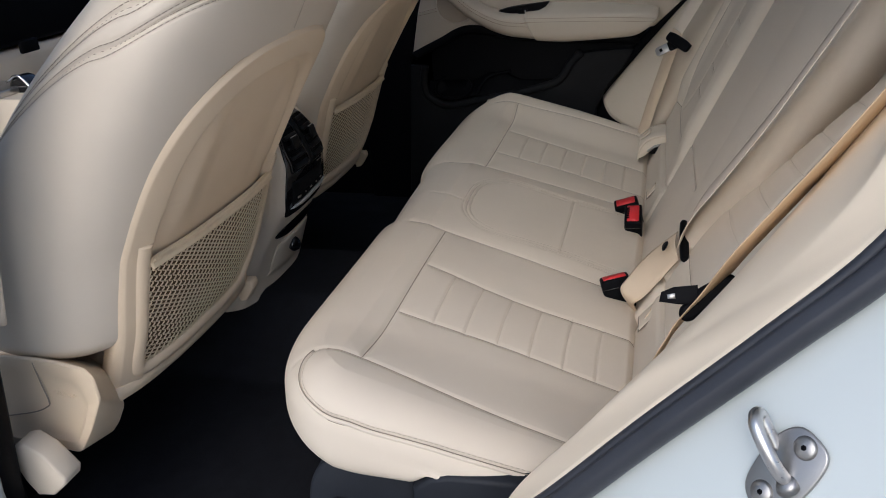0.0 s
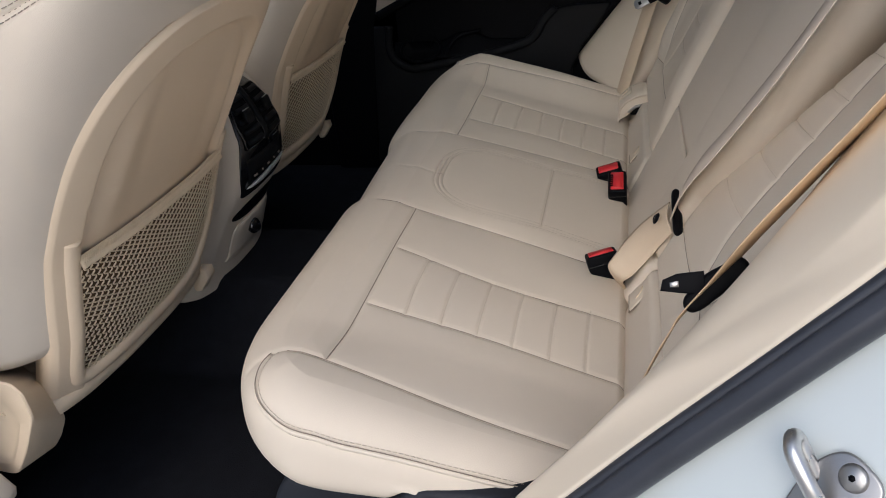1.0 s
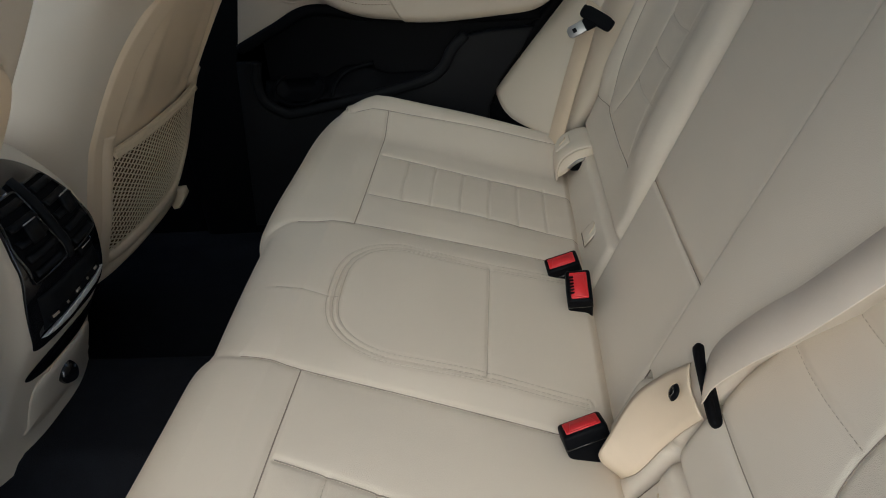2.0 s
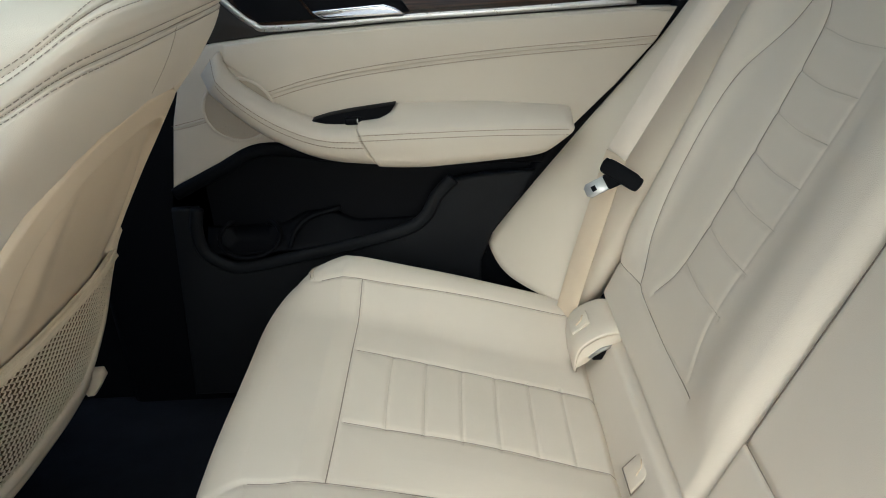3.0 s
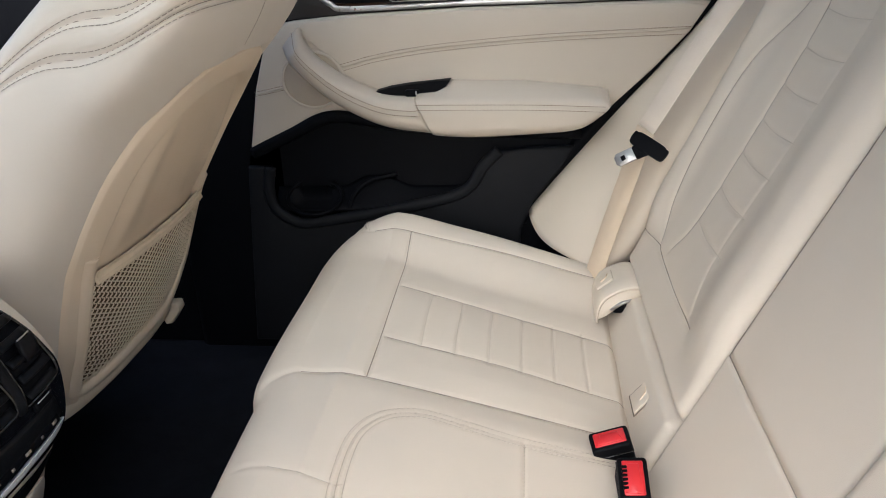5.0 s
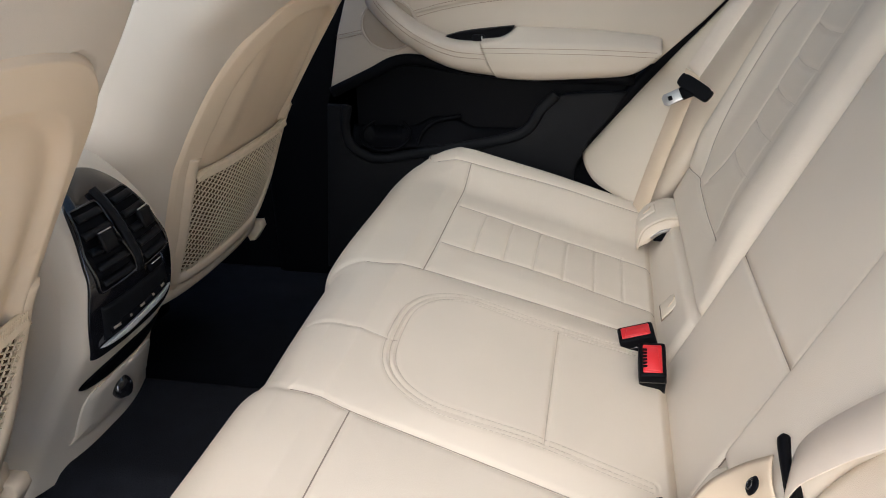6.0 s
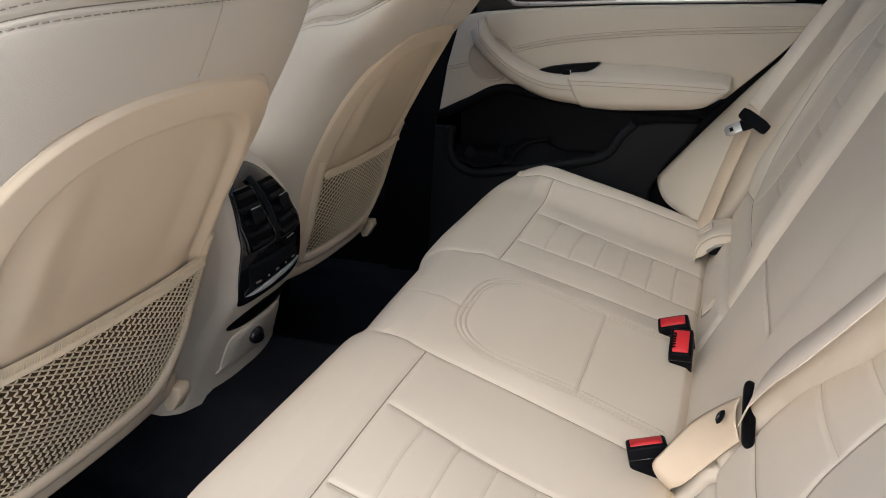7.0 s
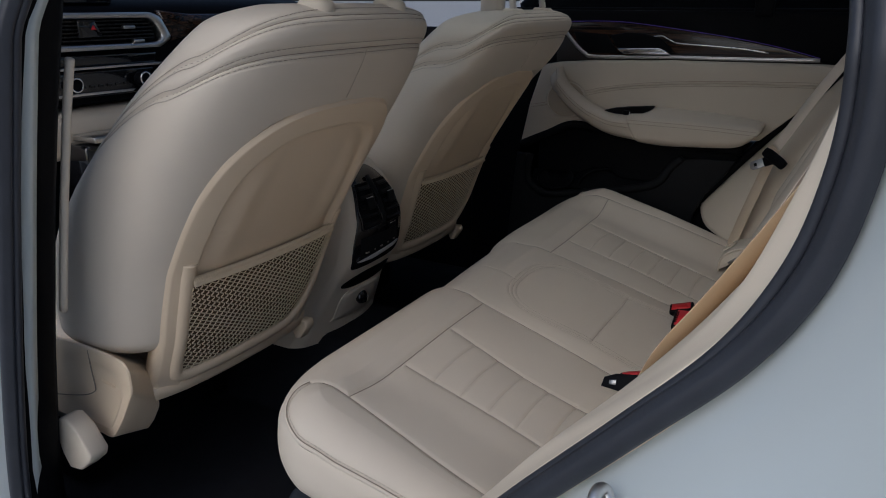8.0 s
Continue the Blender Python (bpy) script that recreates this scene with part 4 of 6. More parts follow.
f2 = curve([(-0.312, 0.631), (-0.28, 0.637), (-0.252, 0.643)], 12)
rows += [stitches(at_y(f2 + np.array([0, o]), 0.7665), (0, -1, 0)) for o in (0.004, -0.004)]
part("stitching", joined(*rows), DOOR_THREAD, door)["kind"] = "stuff"
part("seam_bead", tube(at_y(f2, 0.768), 0.0018, 6), DIM_DOOR_HIDE, door)
# loudspeaker behind the pull
ang = np.linspace(0, 2 * np.pi, 48, endpoint=False)
SPK = np.c_[-0.197 + 0.058 * np.cos(ang), 0.657 + 0.052 * np.sin(ang)]
GRILLE = material("speaker_grille", (0.40, 0.34, 0.265), 0.55, fine=0.0012, fine_scale=420, cell=True, vary=0.03)
spk = part("speaker_grille", plate(SPK, 0.7615, 0.01, 0.004), GRILLE, door, "round cream perforated speaker grille")
part("speaker_ring", tube(at_y(SPK, 0.7625), 0.0030, 8, True, up=(0, 1, 0)), DIM_DOOR_HIDE, spk)


# pull handle and armrest, sections drawn from the wall out and back
def band(up, low, y_wall, y_out, n=70, lip=0.5):
    a, b = curve(up, n), curve(low, n)
    S = []
    for k, depth in ((0.0, 0.0), (0.0, 0.45), (0.03, 0.75), (0.12, 0.95), (0.3, 1.0), (0.55, 0.98), (0.8, 0.86), (0.94, 0.68), (1.0, 0.42), (0.99, 0.0)):
        q = a + (b - a) * k
        yo = y_wall + (y_out - y_wall) * depth
        S.append(np.c_[q[:, 0], yo, q[:, 1]])
    P = np.swapaxes(np.array(S), 0, 1)
    v, f = grid(P, close_v=True)
    m = P.shape[1]
    return v, f + [tuple(range(m)), tuple(reversed(range(len(v) - m, len(v))))]


PU = [(-0.213, 0.752), (-0.198, 0.716), (-0.155, 0.677), (-0.106, 0.648), (-0.055, 0.631), (-0.002, 0.628)]
PL = [(-0.248, 0.716), (-0.229, 0.687), (-0.191, 0.649), (-0.152, 0.617), (-0.093, 0.585), (-0.04, 0.568), (0.030, 0.559)]
yo = np.interp(np.linspace(0, 1, 70), [0, 0.15, 1], [0.745, 0.715, 0.698])
part("pull_handle", band(PU, PL, 0.775, yo), DIM_DOOR_HIDE, door, "curved cream leather pull handle")
AU = [(0.001, 0.630), (0.03, 0.631), (0.08, 0.632), (0.20, 0.630), (0.31, 0.628), (0.338, 0.622), (0.346, 0.612)]
AL = [(0.033, 0.559), (0.07, 0.556), (0.12, 0.555), (0.22, 0.560), (0.28, 0.565), (0.31, 0.578), (0.342, 0.606)]


def armrest():
    n = 70
    a, b = curve(AU, n), curve(AL, n)
    top = np.interp(a[:, 0], [0.0, 0.035, 0.062, 0.2, 0.33, 0.346], [0.628, 0.632, 0.652, 0.648, 0.634, 0.628])
    S = [np.c_[a[:, 0], np.full(n, 0.775), top]]
    S.append(np.c_[a[:, 0], np.full(n, 0.765), top])
    S.append(np.c_[a[:, 0], np.full(n, 0.735), (top + a[:, 1]) / 2 + 0.004])
    for k, y in ((0.0, 0.708), (0.05, 0.700), (0.15, 0.695), (0.4, 0.694), (0.7, 0.698), (0.92, 0.707), (1.0, 0.722), (1.0, 0.775)):
        q = a + (b - a) * k
        S.append(np.c_[q[:, 0], np.full(n, y), q[:, 1]])
    P = np.swapaxes(np.array(S), 0, 1)
    P[-4:, :, 1] += np.array([0.0, 0.006, 0.014, 0.028])[:, None] * (P[-4:, :, 1] < 0.76)
    v, f = grid(P, close_v=True)
    m = P.shape[1]
    return v, f + [tuple(range(m)), tuple(reversed(range(len(v) - m, len(v))))]


arm = part("armrest", armrest(), DIM_DOOR_HIDE, door, "padded cream leather armrest")
rows = []
for o in (0.0, -0.009):
    q = curve([(0.006, 0.621), (0.10, 0.620), (0.22, 0.618), (0.332, 0.613)], 40) + np.array([0, o])
    rows.append(stitches(at_y(q, 0.6945), (0, -1, 0.1)))
    pq = curve(PU, 60) * 0.72 + curve(PL, 60) * 0.28 + np.array([0, o])
    yy = np.interp(np.linspace(0, 1, 60), [0, 0.15, 1], [0.744, 0.714, 0.697])
    rows.append(stitches(np.c_[pq[:, 0], yy, pq[:, 1]], (0, -1, 0.1)))
part("stitching", joined(*rows), DOOR_THREAD, door)["kind"] = "stuff"
sw = part("switch_recess", plate([(-0.085, 0.634), (-0.05, 0.643), (-0.016, 0.648), (0.062, 0.655), (0.040, 0.626), (-0.01, 0.618), (-0.054, 0.622)], 0.742, 0.03, 0.003), BLACK, door, "black window switch recess")
part("window_switch", box((-0.008, 0.739, 0.634), (0.026, 0.012, 0.012), 0.003), BLACK, sw)
part("switch_mark", box((0.0, 0.732, 0.635), (0.002, 0.002, 0.007), 0.0004), SATIN, sw)

# black lower part with the bottle pocket
part("pocket_back", plate([(-0.40, 0.10), (-0.36, 0.50), (-0.335, 0.522), (-0.25, 0.562), (-0.163, 0.594), (-0.06, 0.58), (0.1, 0.57), (0.62, 0.57), (0.62, 0.10)], 0.800, 0.03, 0.006), BLACK, door, "black plastic lower door panel")
RIM = curve([(-0.298, 0.490), (-0.306, 0.447), (-0.298, 0.405), (-0.264, 0.379), (-0.231, 0.374), (-0.14, 0.388), (-0.046, 0.405), (0.055, 0.429), (0.095, 0.452), (0.118, 0.490), (0.148, 0.520)], 80)
part("pocket_front", plate(list(RIM[::2]) + [(0.20, 0.524), (0.288, 0.526), (0.262, 0.480), (0.215, 0.42), (0.190, 0.36), (0.18, 0.10), (-0.38, 0.10), (-0.345, 0.49)], 0.757, 0.02, 0.006), DOOR_BLACK, door, "charcoal plastic face of the door pocket")
part("pocket_rim", sweep(at_y(RIM, 0.755), bar(0.022, 0.016, 0.005), (0, 1, 0)), DOOR_BLACK, door, "rounded black rim of the door pocket")
part("top_lip", sweep(at_y(curve([(-0.333, 0.515), (-0.25, 0.553), (-0.17, 0.586), (-0.06, 0.572), (0.1, 0.556), (0.30, 0.550)], 50), 0.765), ring(0.012, 0.008, 10), (0, 1, 0)), BLACK, door)
cup = np.c_[-0.222 + 0.055 * np.cos(ang), 0.790 - 0.012 + 0.030 * np.sin(ang), 0.422 + 0.028 * np.sin(ang)]
part("cup_holder", tube(cup, 0.004, 8, True, up=(0, 0.7, 0.7)), BLACK, door, "round cup holder in the door pocket")
X, T = np.meshgrid(np.linspace(-0.30, 0.08, 40), np.linspace(0, 1, 8), indexing="ij")
hole = np.hypot(X + 0.222, (T - 0.5) * 0.10) < 0.05
part("pocket_shelf", sheet(np.dstack([X, 0.762 + 0.036 * T, 0.402 + 0.036 * T + 0.022 * smooth01((X + 0.17) / 0.06) * smooth01((-0.02 - X) / 0.06) * T - 0.02 * hole]), 0.006, (0, 0, -1)), BLACK, door)
part("fin", tube(curve([(-0.150, 0.765, 0.402), (-0.138, 0.775, 0.43), (-0.11, 0.785, 0.452), (-0.055, 0.795, 0.463)], 24), 0.005, 8), BLACK, door)

# upper part: black sill, dark wood, silver strip and the inside handle
part("upper_panel", plate([(-0.40, 0.74), (-0.36, 0.905), (0.600, 0.902), (0.556, 0.83), (0.514, 0.766)], 0.796, 0.03, 0.01), BLACK, door, "soft black window sill")
SILV = curve([(-0.215, 0.845), (-0.200, 0.828), (-0.181, 0.808), (-0.156, 0.788), (-0.120, 0.779), (0.082, 0.784), (0.259, 0.785), (0.45, 0.788)], 80)
wood = [(-0.215, 0.87), (-0.086, 0.873), (0.018, 0.865), (0.217, 0.839), (0.348, 0.816), (0.455, 0.789)] + list(SILV[::-4])
part("wood_inlay", plate(wood, 0.786, 0.014, 0.003), WOOD, door, "glossy dark wood inlay")
part("lower_inlay", plate(list(SILV[::4]) + [(0.46, 0.781), (0.26, 0.777), (0.081, 0.777), (-0.127, 0.770), (-0.24, 0.762), (-0.24, 0.80)], 0.785, 0.014, 0.002), DARK_TRIM, door)
part("silver_strip", sweep(at_y(SILV, 0.784), bar(0.010, 0.006, 0.002), (0, 1, 0)), SATIN, door, "satin silver trim strip")
part("violet_strip", tube(at_y(curve([(-0.215, 0.873), (-0.086, 0.875), (0.018, 0.867), (0.217, 0.841), (0.348, 0.818), (0.45, 0.793)], 60), 0.786), 0.0009, 6), VIOLET, door, "thin violet light line")
part("handle_bowl", plate([(-0.192, 0.846), (-0.094, 0.840), (-0.064, 0.80), (-0.056, 0.789), (-0.148, 0.789), (-0.178, 0.815)], 0.7835, 0.012, 0.003), BLACK, door, "black speaker mesh by the handle")
part("handle_recess", plate([(-0.086, 0.838), (-0.04, 0.846), (0.01, 0.845), (0.055, 0.833), (0.085, 0.808), (0.095, 0.792), (-0.054, 0.790)], 0.780, 0.014, 0.006), BLACK, door)
hd = part("inner_handle", plate([(-0.060, 0.803), (-0.03, 0.805), (0.055, 0.808), (0.072, 0.802), (0.088, 0.790), (-0.040, 0.790), (-0.050, 0.795)], 0.770, 0.012, 0.004), CHROME, door, "satin chrome inside door handle")
part("chrome_line", sweep(at_y(curve([(0.035, 0.837), (0.06, 0.838), (0.085, 0.826), (0.11, 0.820), (0.25, 0.812), (0.33, 0.802)], 40), 0.785), bar(0.004, 0.003), (0, 1, 0)), CHROME, door, "bright accent line on the wood")
# window above
part("window_frame", joined(box((0.305, 0.80, 1.02), (0.045, 0.03, 0.26), 0.006), box((0.13, 0.835, 0.905), (1.05, 0.03, 0.012), 0.004)), BLACK, door, "black window divider")
pane = part("window_pane", sheet(np.array([[(x, 0.842 - 0.16 * k, 0.90 + 0.28 * k) for x in (-0.38, 0.62)] for k in (0, 0.5, 1)]), 0.004, (0, 1, 0)), GLASS, door, "tinted window glass")
pane.visible_shadow = False
# rubber line between door and side padding
solo("trim_seal_far", tube(curve([(0.19, 0.806, 0.36), (0.208, 0.800, 0.41), (0.352, 0.790, 0.588), (0.430, 0.789, 0.676), (0.514, 0.787, 0.770), (0.596, 0.782, 0.888), (0.65, 0.775, 0.99)], 50), 0.013, 12), BLACK, "black rubber seal along the far doorway", kind="structure")

# ---- centre console with the rear vents ----
console = thing("centre_console", (-0.6, -0.015, 0.22), "beige centre console with gloss black rear air vents", "centre console")
PROF = curve([(-0.50, 0.612), (-0.44, 0.608), (-0.398, 0.595), (-0.370, 0.570), (-0.345, 0.535), (-0.330, 0.50), (-0.323, 0.47), (-0.333, 0.40), (-0.346, 0.372), (-0.376, 0.325), (-0.397, 0.275), (-0.412, 0.235), (-0.424, 0.19)], 80)
CY = -0.018


def console_x(z):
    return np.interp(z, PROF[::-1, 1], PROF[::-1, 0])


def face(y, z, out=0.0):
    """A point of the console's rear face."""
    y, z = np.asarray(y, float), np.asarray(z, float)
    x = console_x(z) - 0.9 * np.clip(abs(y - CY) - 0.02, 0, 1) ** 2 * 2.2
    return np.stack([x + 0.93 * out + 0 * y, y + 0 * z, z + 0.3 * out + 0 * y], -1)


rows = []
for x, z in PROF:
    hw = np.interp(z, [0.19, 0.24, 0.33, 0.42, 0.50, 0.56, 0.60, 0.612], [0.155, 0.135, 0.112, 0.108, 0.098, 0.082, 0.070, 0.066])
    yy = CY + hw * np.sin(np.linspace(-1, 1, 41) * np.pi / 2)
    p = face(yy, np.full(41, z))
    k = np.clip((abs(yy - CY) / hw - 0.86) / 0.14, 0, 1)
    p[:, 0] -= 0.02 * k ** 2
    rows.append(p)
    rows[-1] = np.vstack([[(-1.0, yy[0], z)], p, [(-1.0, yy[-1], z)]])
rows = [np.c_[rows[0][:, :1] * 0 - 1.0, rows[0][:, 1:]]] + rows
part("body", grid(np.array(rows), flip=True), TRIM, console)


def face_plate(outline, out, depth, n=0):
    o = np.asarray(outline, float)
    if n:
        o = curve(o, n, True)
    c = o.mean(0)
    P = []
    for k, lift in ((1.0, out - depth), (1.0, out - 0.0015), (0.985, out), (0.6, out), (0.2, out), (0.01, out)):
        q = c + (o - c) * k
        P.append(face(q[:, 0], q[:, 1], lift))
    v, f = grid(np.array(P), close_v=True)
    return v, f


GL = [(-0.019, 0.590), (0.012, 0.583), (0.034, 0.560), (0.050, 0.525), (0.062, 0.485), (0.070, 0.440), (0.070, 0.405), (0.055, 0.382), (0.02, 0.376), (-0.06, 0.374), (-0.100, 0.376), (-0.108, 0.40), (-0.108, 0.440), (-0.100, 0.485), (-0.088, 0.525), (-0.072, 0.560), (-0.050, 0.583)]
def straight(o, n=60):
    o = np.asarray(o, float)
    return even(np.vstack([o, o[:1]]), np.linalg.norm(np.diff(np.vstack([o, o[:1]]), axis=0), axis=1).sum() / n)[:-1]


part("vent_panel", face_plate(GL, 0.004, 0.012, 90), GLOSS, console, "gloss black vent panel")
for y0, y1 in ((-0.092, -0.028), (-0.012, 0.050)):
    o = straight([(y0 + (0.018 if y0 < -0.05 else 0), 0.556), (y1 - (0.020 if y0 > -0.05 else 0), 0.556), (y1 - 0.004, 0.52), (y1 + 0.003, 0.466), (y0, 0.463), (y0, 0.51)])
    vent = part("air_vent", face_plate(o, 0.0055, 0.004), BLACK, console, "rear air vent with slats")
    rim = even(np.vstack([o, o[:1]]), 0.006)
    part("vent_rim", sweep(face(rim[:-1, 0], rim[:-1, 1], 0.0065), ring(0.0018, 0.0016, 8), (1, 0, 0.2), True), GLOSS, vent)
    for z in np.linspace(0.474, 0.546, 5):
        cut = np.interp(z, [0.46, 0.52, 0.556], [0.0, 0.004, 0.017])
        yy = np.linspace(y0 + 0.004 + (cut if y0 < -0.05 else 0), y1 - 0.005 - (cut if y0 > -0.05 else 0), 8)
        part("slat", sweep(face(yy, np.full(8, z), 0.0085), [(-0.0042, -0.0035), (0.0036, 0.0005), (0.0044, 0.0022), (0.0030, 0.0030), (-0.0048, -0.0012)], (1, 0, 0.2)), SLAT, vent)
    ym = (y0 + y1) / 2 + 0.004
    knob = part("knob", sweep(face(np.linspace(ym - 0.012, ym + 0.012, 7), np.full(7, 0.514), 0.0115), bar(0.024, 0.007, 0.002), (1, 0, 0.2)), SLAT, vent, "square vent direction knob")
    part("knob_edge", sweep(face(np.linspace(ym - 0.011, ym + 0.011, 7), np.full(7, 0.5262), 0.0150), bar(0.0016, 0.0016, 0.0004), (1, 0, 0.2)), SATIN, knob, "thin bright edge")
part("divider", sweep(face(np.full(9, -0.020), np.linspace(0.462, 0.566, 9), 0.0075), bar(0.013, 0.006, 0.002), (1, 0, 0.2)), DOOR_BLACK, console, "satin bar between the vents")
wheel = part("vent_wheel", sweep(face(np.linspace(0.000, 0.028, 7), np.full(7, 0.454), 0.0065), bar(0.012, 0.006, 0.002), (1, 0, 0.2)), BLACK, console, "ribbed vent wheel")
for dz in (-0.0045, 0.0045):
    part("wheel_line", sweep(face(np.linspace(0.002, 0.026, 7), np.full(7, 0.454 + dz), 0.0096), bar(0.0018, 0.0012, 0.0004), (1, 0, 0.2)), CHROME, wheel)
part("button_panel", face_plate(straight([(-0.092, 0.445), (0.040, 0.445), (0.052, 0.412), (0.030, 0.402), (-0.088, 0.398)]), 0.0055, 0.004), DOOR_BLACK, console, "satin black heater button panel")
part("button_strip", sweep(face(np.linspace(-0.082, 0.040, 12), np.linspace(0.4085, 0.4155, 12), 0.0060), bar(0.011, 0.002, 0.0005), (1, 0, 0.2)), BLACK, console)
for k, w in enumerate((0.012, 0.004, 0.009, 0.004, 0.009)):
    y = -0.072 + 0.0255 * k
    part("button_mark", sweep(face(np.linspace(y - w / 2, y + w / 2, 3), np.full(3, 0.4090 + 0.0014 * k), 0.0074), bar(0.0034, 0.0008, 0.0003), (1, 0, 0.2)), THREAD, console)
STRIP = [(-0.096, 0.3915), (-0.066, 0.3985), (-0.02, 0.4030), (0.022, 0.4060), (0.048, 0.4085), (0.030, 0.3995), (-0.01, 0.3945), (-0.056, 0.3900)]
# the strip's brightness is coloured in, not mirrored from the cabin
part("trim_strip", face_plate(STRIP, 0.0115, 0.008, 60), STRIP_GLEAM, console, "tapered metal strip under the buttons, reflected light in its colour")
part("tray_slot", face_plate([(-0.098, 0.338), (-0.06, 0.353), (0.0, 0.356), (0.06, 0.352), (0.082, 0.338), (0.072, 0.322), (0.0, 0.318), (-0.06, 0.319), (-0.095, 0.325)], 0.003, 0.004, 60), BLACK, console, "narrow black tray slot")
part("socket_plate", face_plate([(-0.085, 0.300), (-0.05, 0.312), (0.04, 0.312), (0.075, 0.298), (0.088, 0.25), (0.08, 0.238), (-0.085, 0.238), (-0.092, 0.25)], 0.004, 0.006, 60), TRIM, console, "raised cream plate round the socket")
c = face(-0.012, 0.274, 0.0)
part("socket_lid", cylinder(c, c + np.array([0.93, 0, 0.36]) * 0.016, 0.017, 0.0155, 28, 0.003), GLOSS, console, "round black socket lid")

# front part between the seats: shifter and trim
solo_c = thing("gear_selector", (-0.95, 0, 0.55), "gloss black gear selector with bright chrome edges", "gear selector")
part("base_plate", box((-0.93, 0.0, 0.535), (0.32, 0.15, 0.03), 0.008), GLOSS, solo_c)
part("lever", prism(curve([(-1.03, 0.56), (-1.0, 0.635), (-0.965, 0.645), (-0.93, 0.60), (-0.945, 0.56)], 30, True), 0.045, 0.01, 3, Matrix.Translation((0, 0.02, 0)) @ XZ_IN), GLOSS, solo_c)
part("edge", tube(curve([(-1.0, -0.028, 0.637), (-0.965, -0.028, 0.648), (-0.93, -0.028, 0.603), (-0.93, -0.028, 0.57)], 24), 0.003, 8), CHROME, solo_c, "chrome edge of the selector")
for z, x0 in ((0.525, -1.08), (0.49, -1.1)):
    part("rail", tube([(x0, -0.085, z), (-0.85, -0.085, z + 0.03), (-0.75, -0.085, z + 0.035)], 0.006, 8), CHROME, solo_c, "bright trim rail")

# ---- dashboard ----
dash = thing("dashboard", (-1.2, 0, 0.5), "black and cream dashboard with silver-framed vents", "dashboard")
DX = -1.08


def fascia_plate(outline, x, depth, bevel=0.003, n=0):
    """A plate on the dashboard's face, its outline in (y, z)."""
    o = curve(outline, n, True) if n else outline
    return prism(o, depth, bevel, 2, Matrix(((0, 0, 1, x - depth), (1, 0, 0, 0), (0, 1, 0, 0), (0, 0, 0, 1))))


part("top", sheet(np.array([[(x, y, z) for y in np.linspace(-0.75, 0.75, 12)] for x, z in ((-1.12, 0.900), (-1.125, 0.915), (-1.2, 0.935), (-1.55, 0.95))]), 0.05, (0, 0, -1)), BLACK, dash, "soft black dashboard top")
part("fascia", box((DX - 0.12, 0.1, 0.79), (0.2, 1.3, 0.21), 0.01), BLACK, dash)
part("lower_fascia", box((DX - 0.105, 0.1, 0.62), (0.2, 1.3, 0.115), 0.02), TRIM, dash, "cream lower dashboard")
part("wood_trim", fascia_plate([(0.10, 0.905), (0.20, 0.895), (0.70, 0.885), (0.70, 0.830), (0.21, 0.838), (0.13, 0.825), (0.125, 0.860)], DX - 0.004, 0.03, 0.01), WOOD, dash, "glossy dark wood band")
part("screen", box((DX - 0.06, -0.13, 0.985), (0.02, 0.25, 0.13), 0.006), GLOSS, dash, "dark display screen on the dashboard")
VO = [(-0.40, 0.903), (0.060, 0.901), (0.091, 0.889), (0.118, 0.842), (0.114, 0.830), (0.080, 0.814), (-0.40, 0.816)]
VI = [(-0.40, 0.889), (0.049, 0.887), (0.072, 0.876), (0.094, 0.843), (0.088, 0.833), (0.065, 0.827), (-0.40, 0.831)]
vo, vi = straight(VO, 120), straight(VI, 120)
vi = np.array([vi[np.argmin(np.hypot(*(vi - q).T))] for q in vo])
rows = [np.c_[np.full(len(vo), DX + dx), a] for a, dx in ((vo, -0.02), (vo, 0.006), (vo * 0.9 + vi * 0.1, 0.010), (vo * 0.15 + vi * 0.85, 0.008), (vi, 0.002), (vi, -0.02))]
part("vent_frame", grid(np.array(rows), close_v=True), SATIN, dash, "silver frame of the centre vents")
for k, z in enumerate(np.linspace(0.838, 0.882, 6)):
    part("vent_slat", box((DX - 0.006, -0.06, z), (0.012, 0.26, 0.003), 0.0008), DARK_TRIM, dash)
for y, z in ((-0.01, 0.866), (0.015, 0.832)):
    part("vent_slider", box((DX + 0.004, y, z), (0.012, 0.034, 0.008), 0.002), SATIN, dash)
hz = part("hazard_switch", fascia_plate([(-0.150, 0.886), (-0.105, 0.886), (-0.085, 0.846), (-0.150, 0.844)], DX + 0.004, 0.02, 0.003), GLOSS, dash, "black switch block between the vents")
part("hazard_button", fascia_plate([(-0.118, 0.862), (-0.102, 0.862), (-0.110, 0.874)], DX + 0.0052, 0.004, 0.0005), RED, hz, "red warning triangle")
part("display_strip", fascia_plate([(-0.32, 0.806), (0.07, 0.802), (0.062, 0.778), (-0.32, 0.782)], DX + 0.002, 0.03, 0.003), GLOSS, dash)
part("climate_panel", fascia_plate([(-0.32, 0.768), (0.055, 0.765), (0.03, 0.705), (-0.32, 0.708)], DX + 0.002, 0.03, 0.003), GLOSS, dash, "gloss black climate panel")
part("metal_strip", fascia_plate([(-0.32, 0.779), (0.082, 0.776), (0.070, 0.770), (-0.32, 0.773)], DX + 0.006, 0.03, 0.001), SATIN, dash)
part("metal_strip", fascia_plate([(-0.32, 0.719), (-0.012, 0.716), (-0.02, 0.710), (-0.32, 0.713)], DX + 0.006, 0.03, 0.001), SATIN, dash)
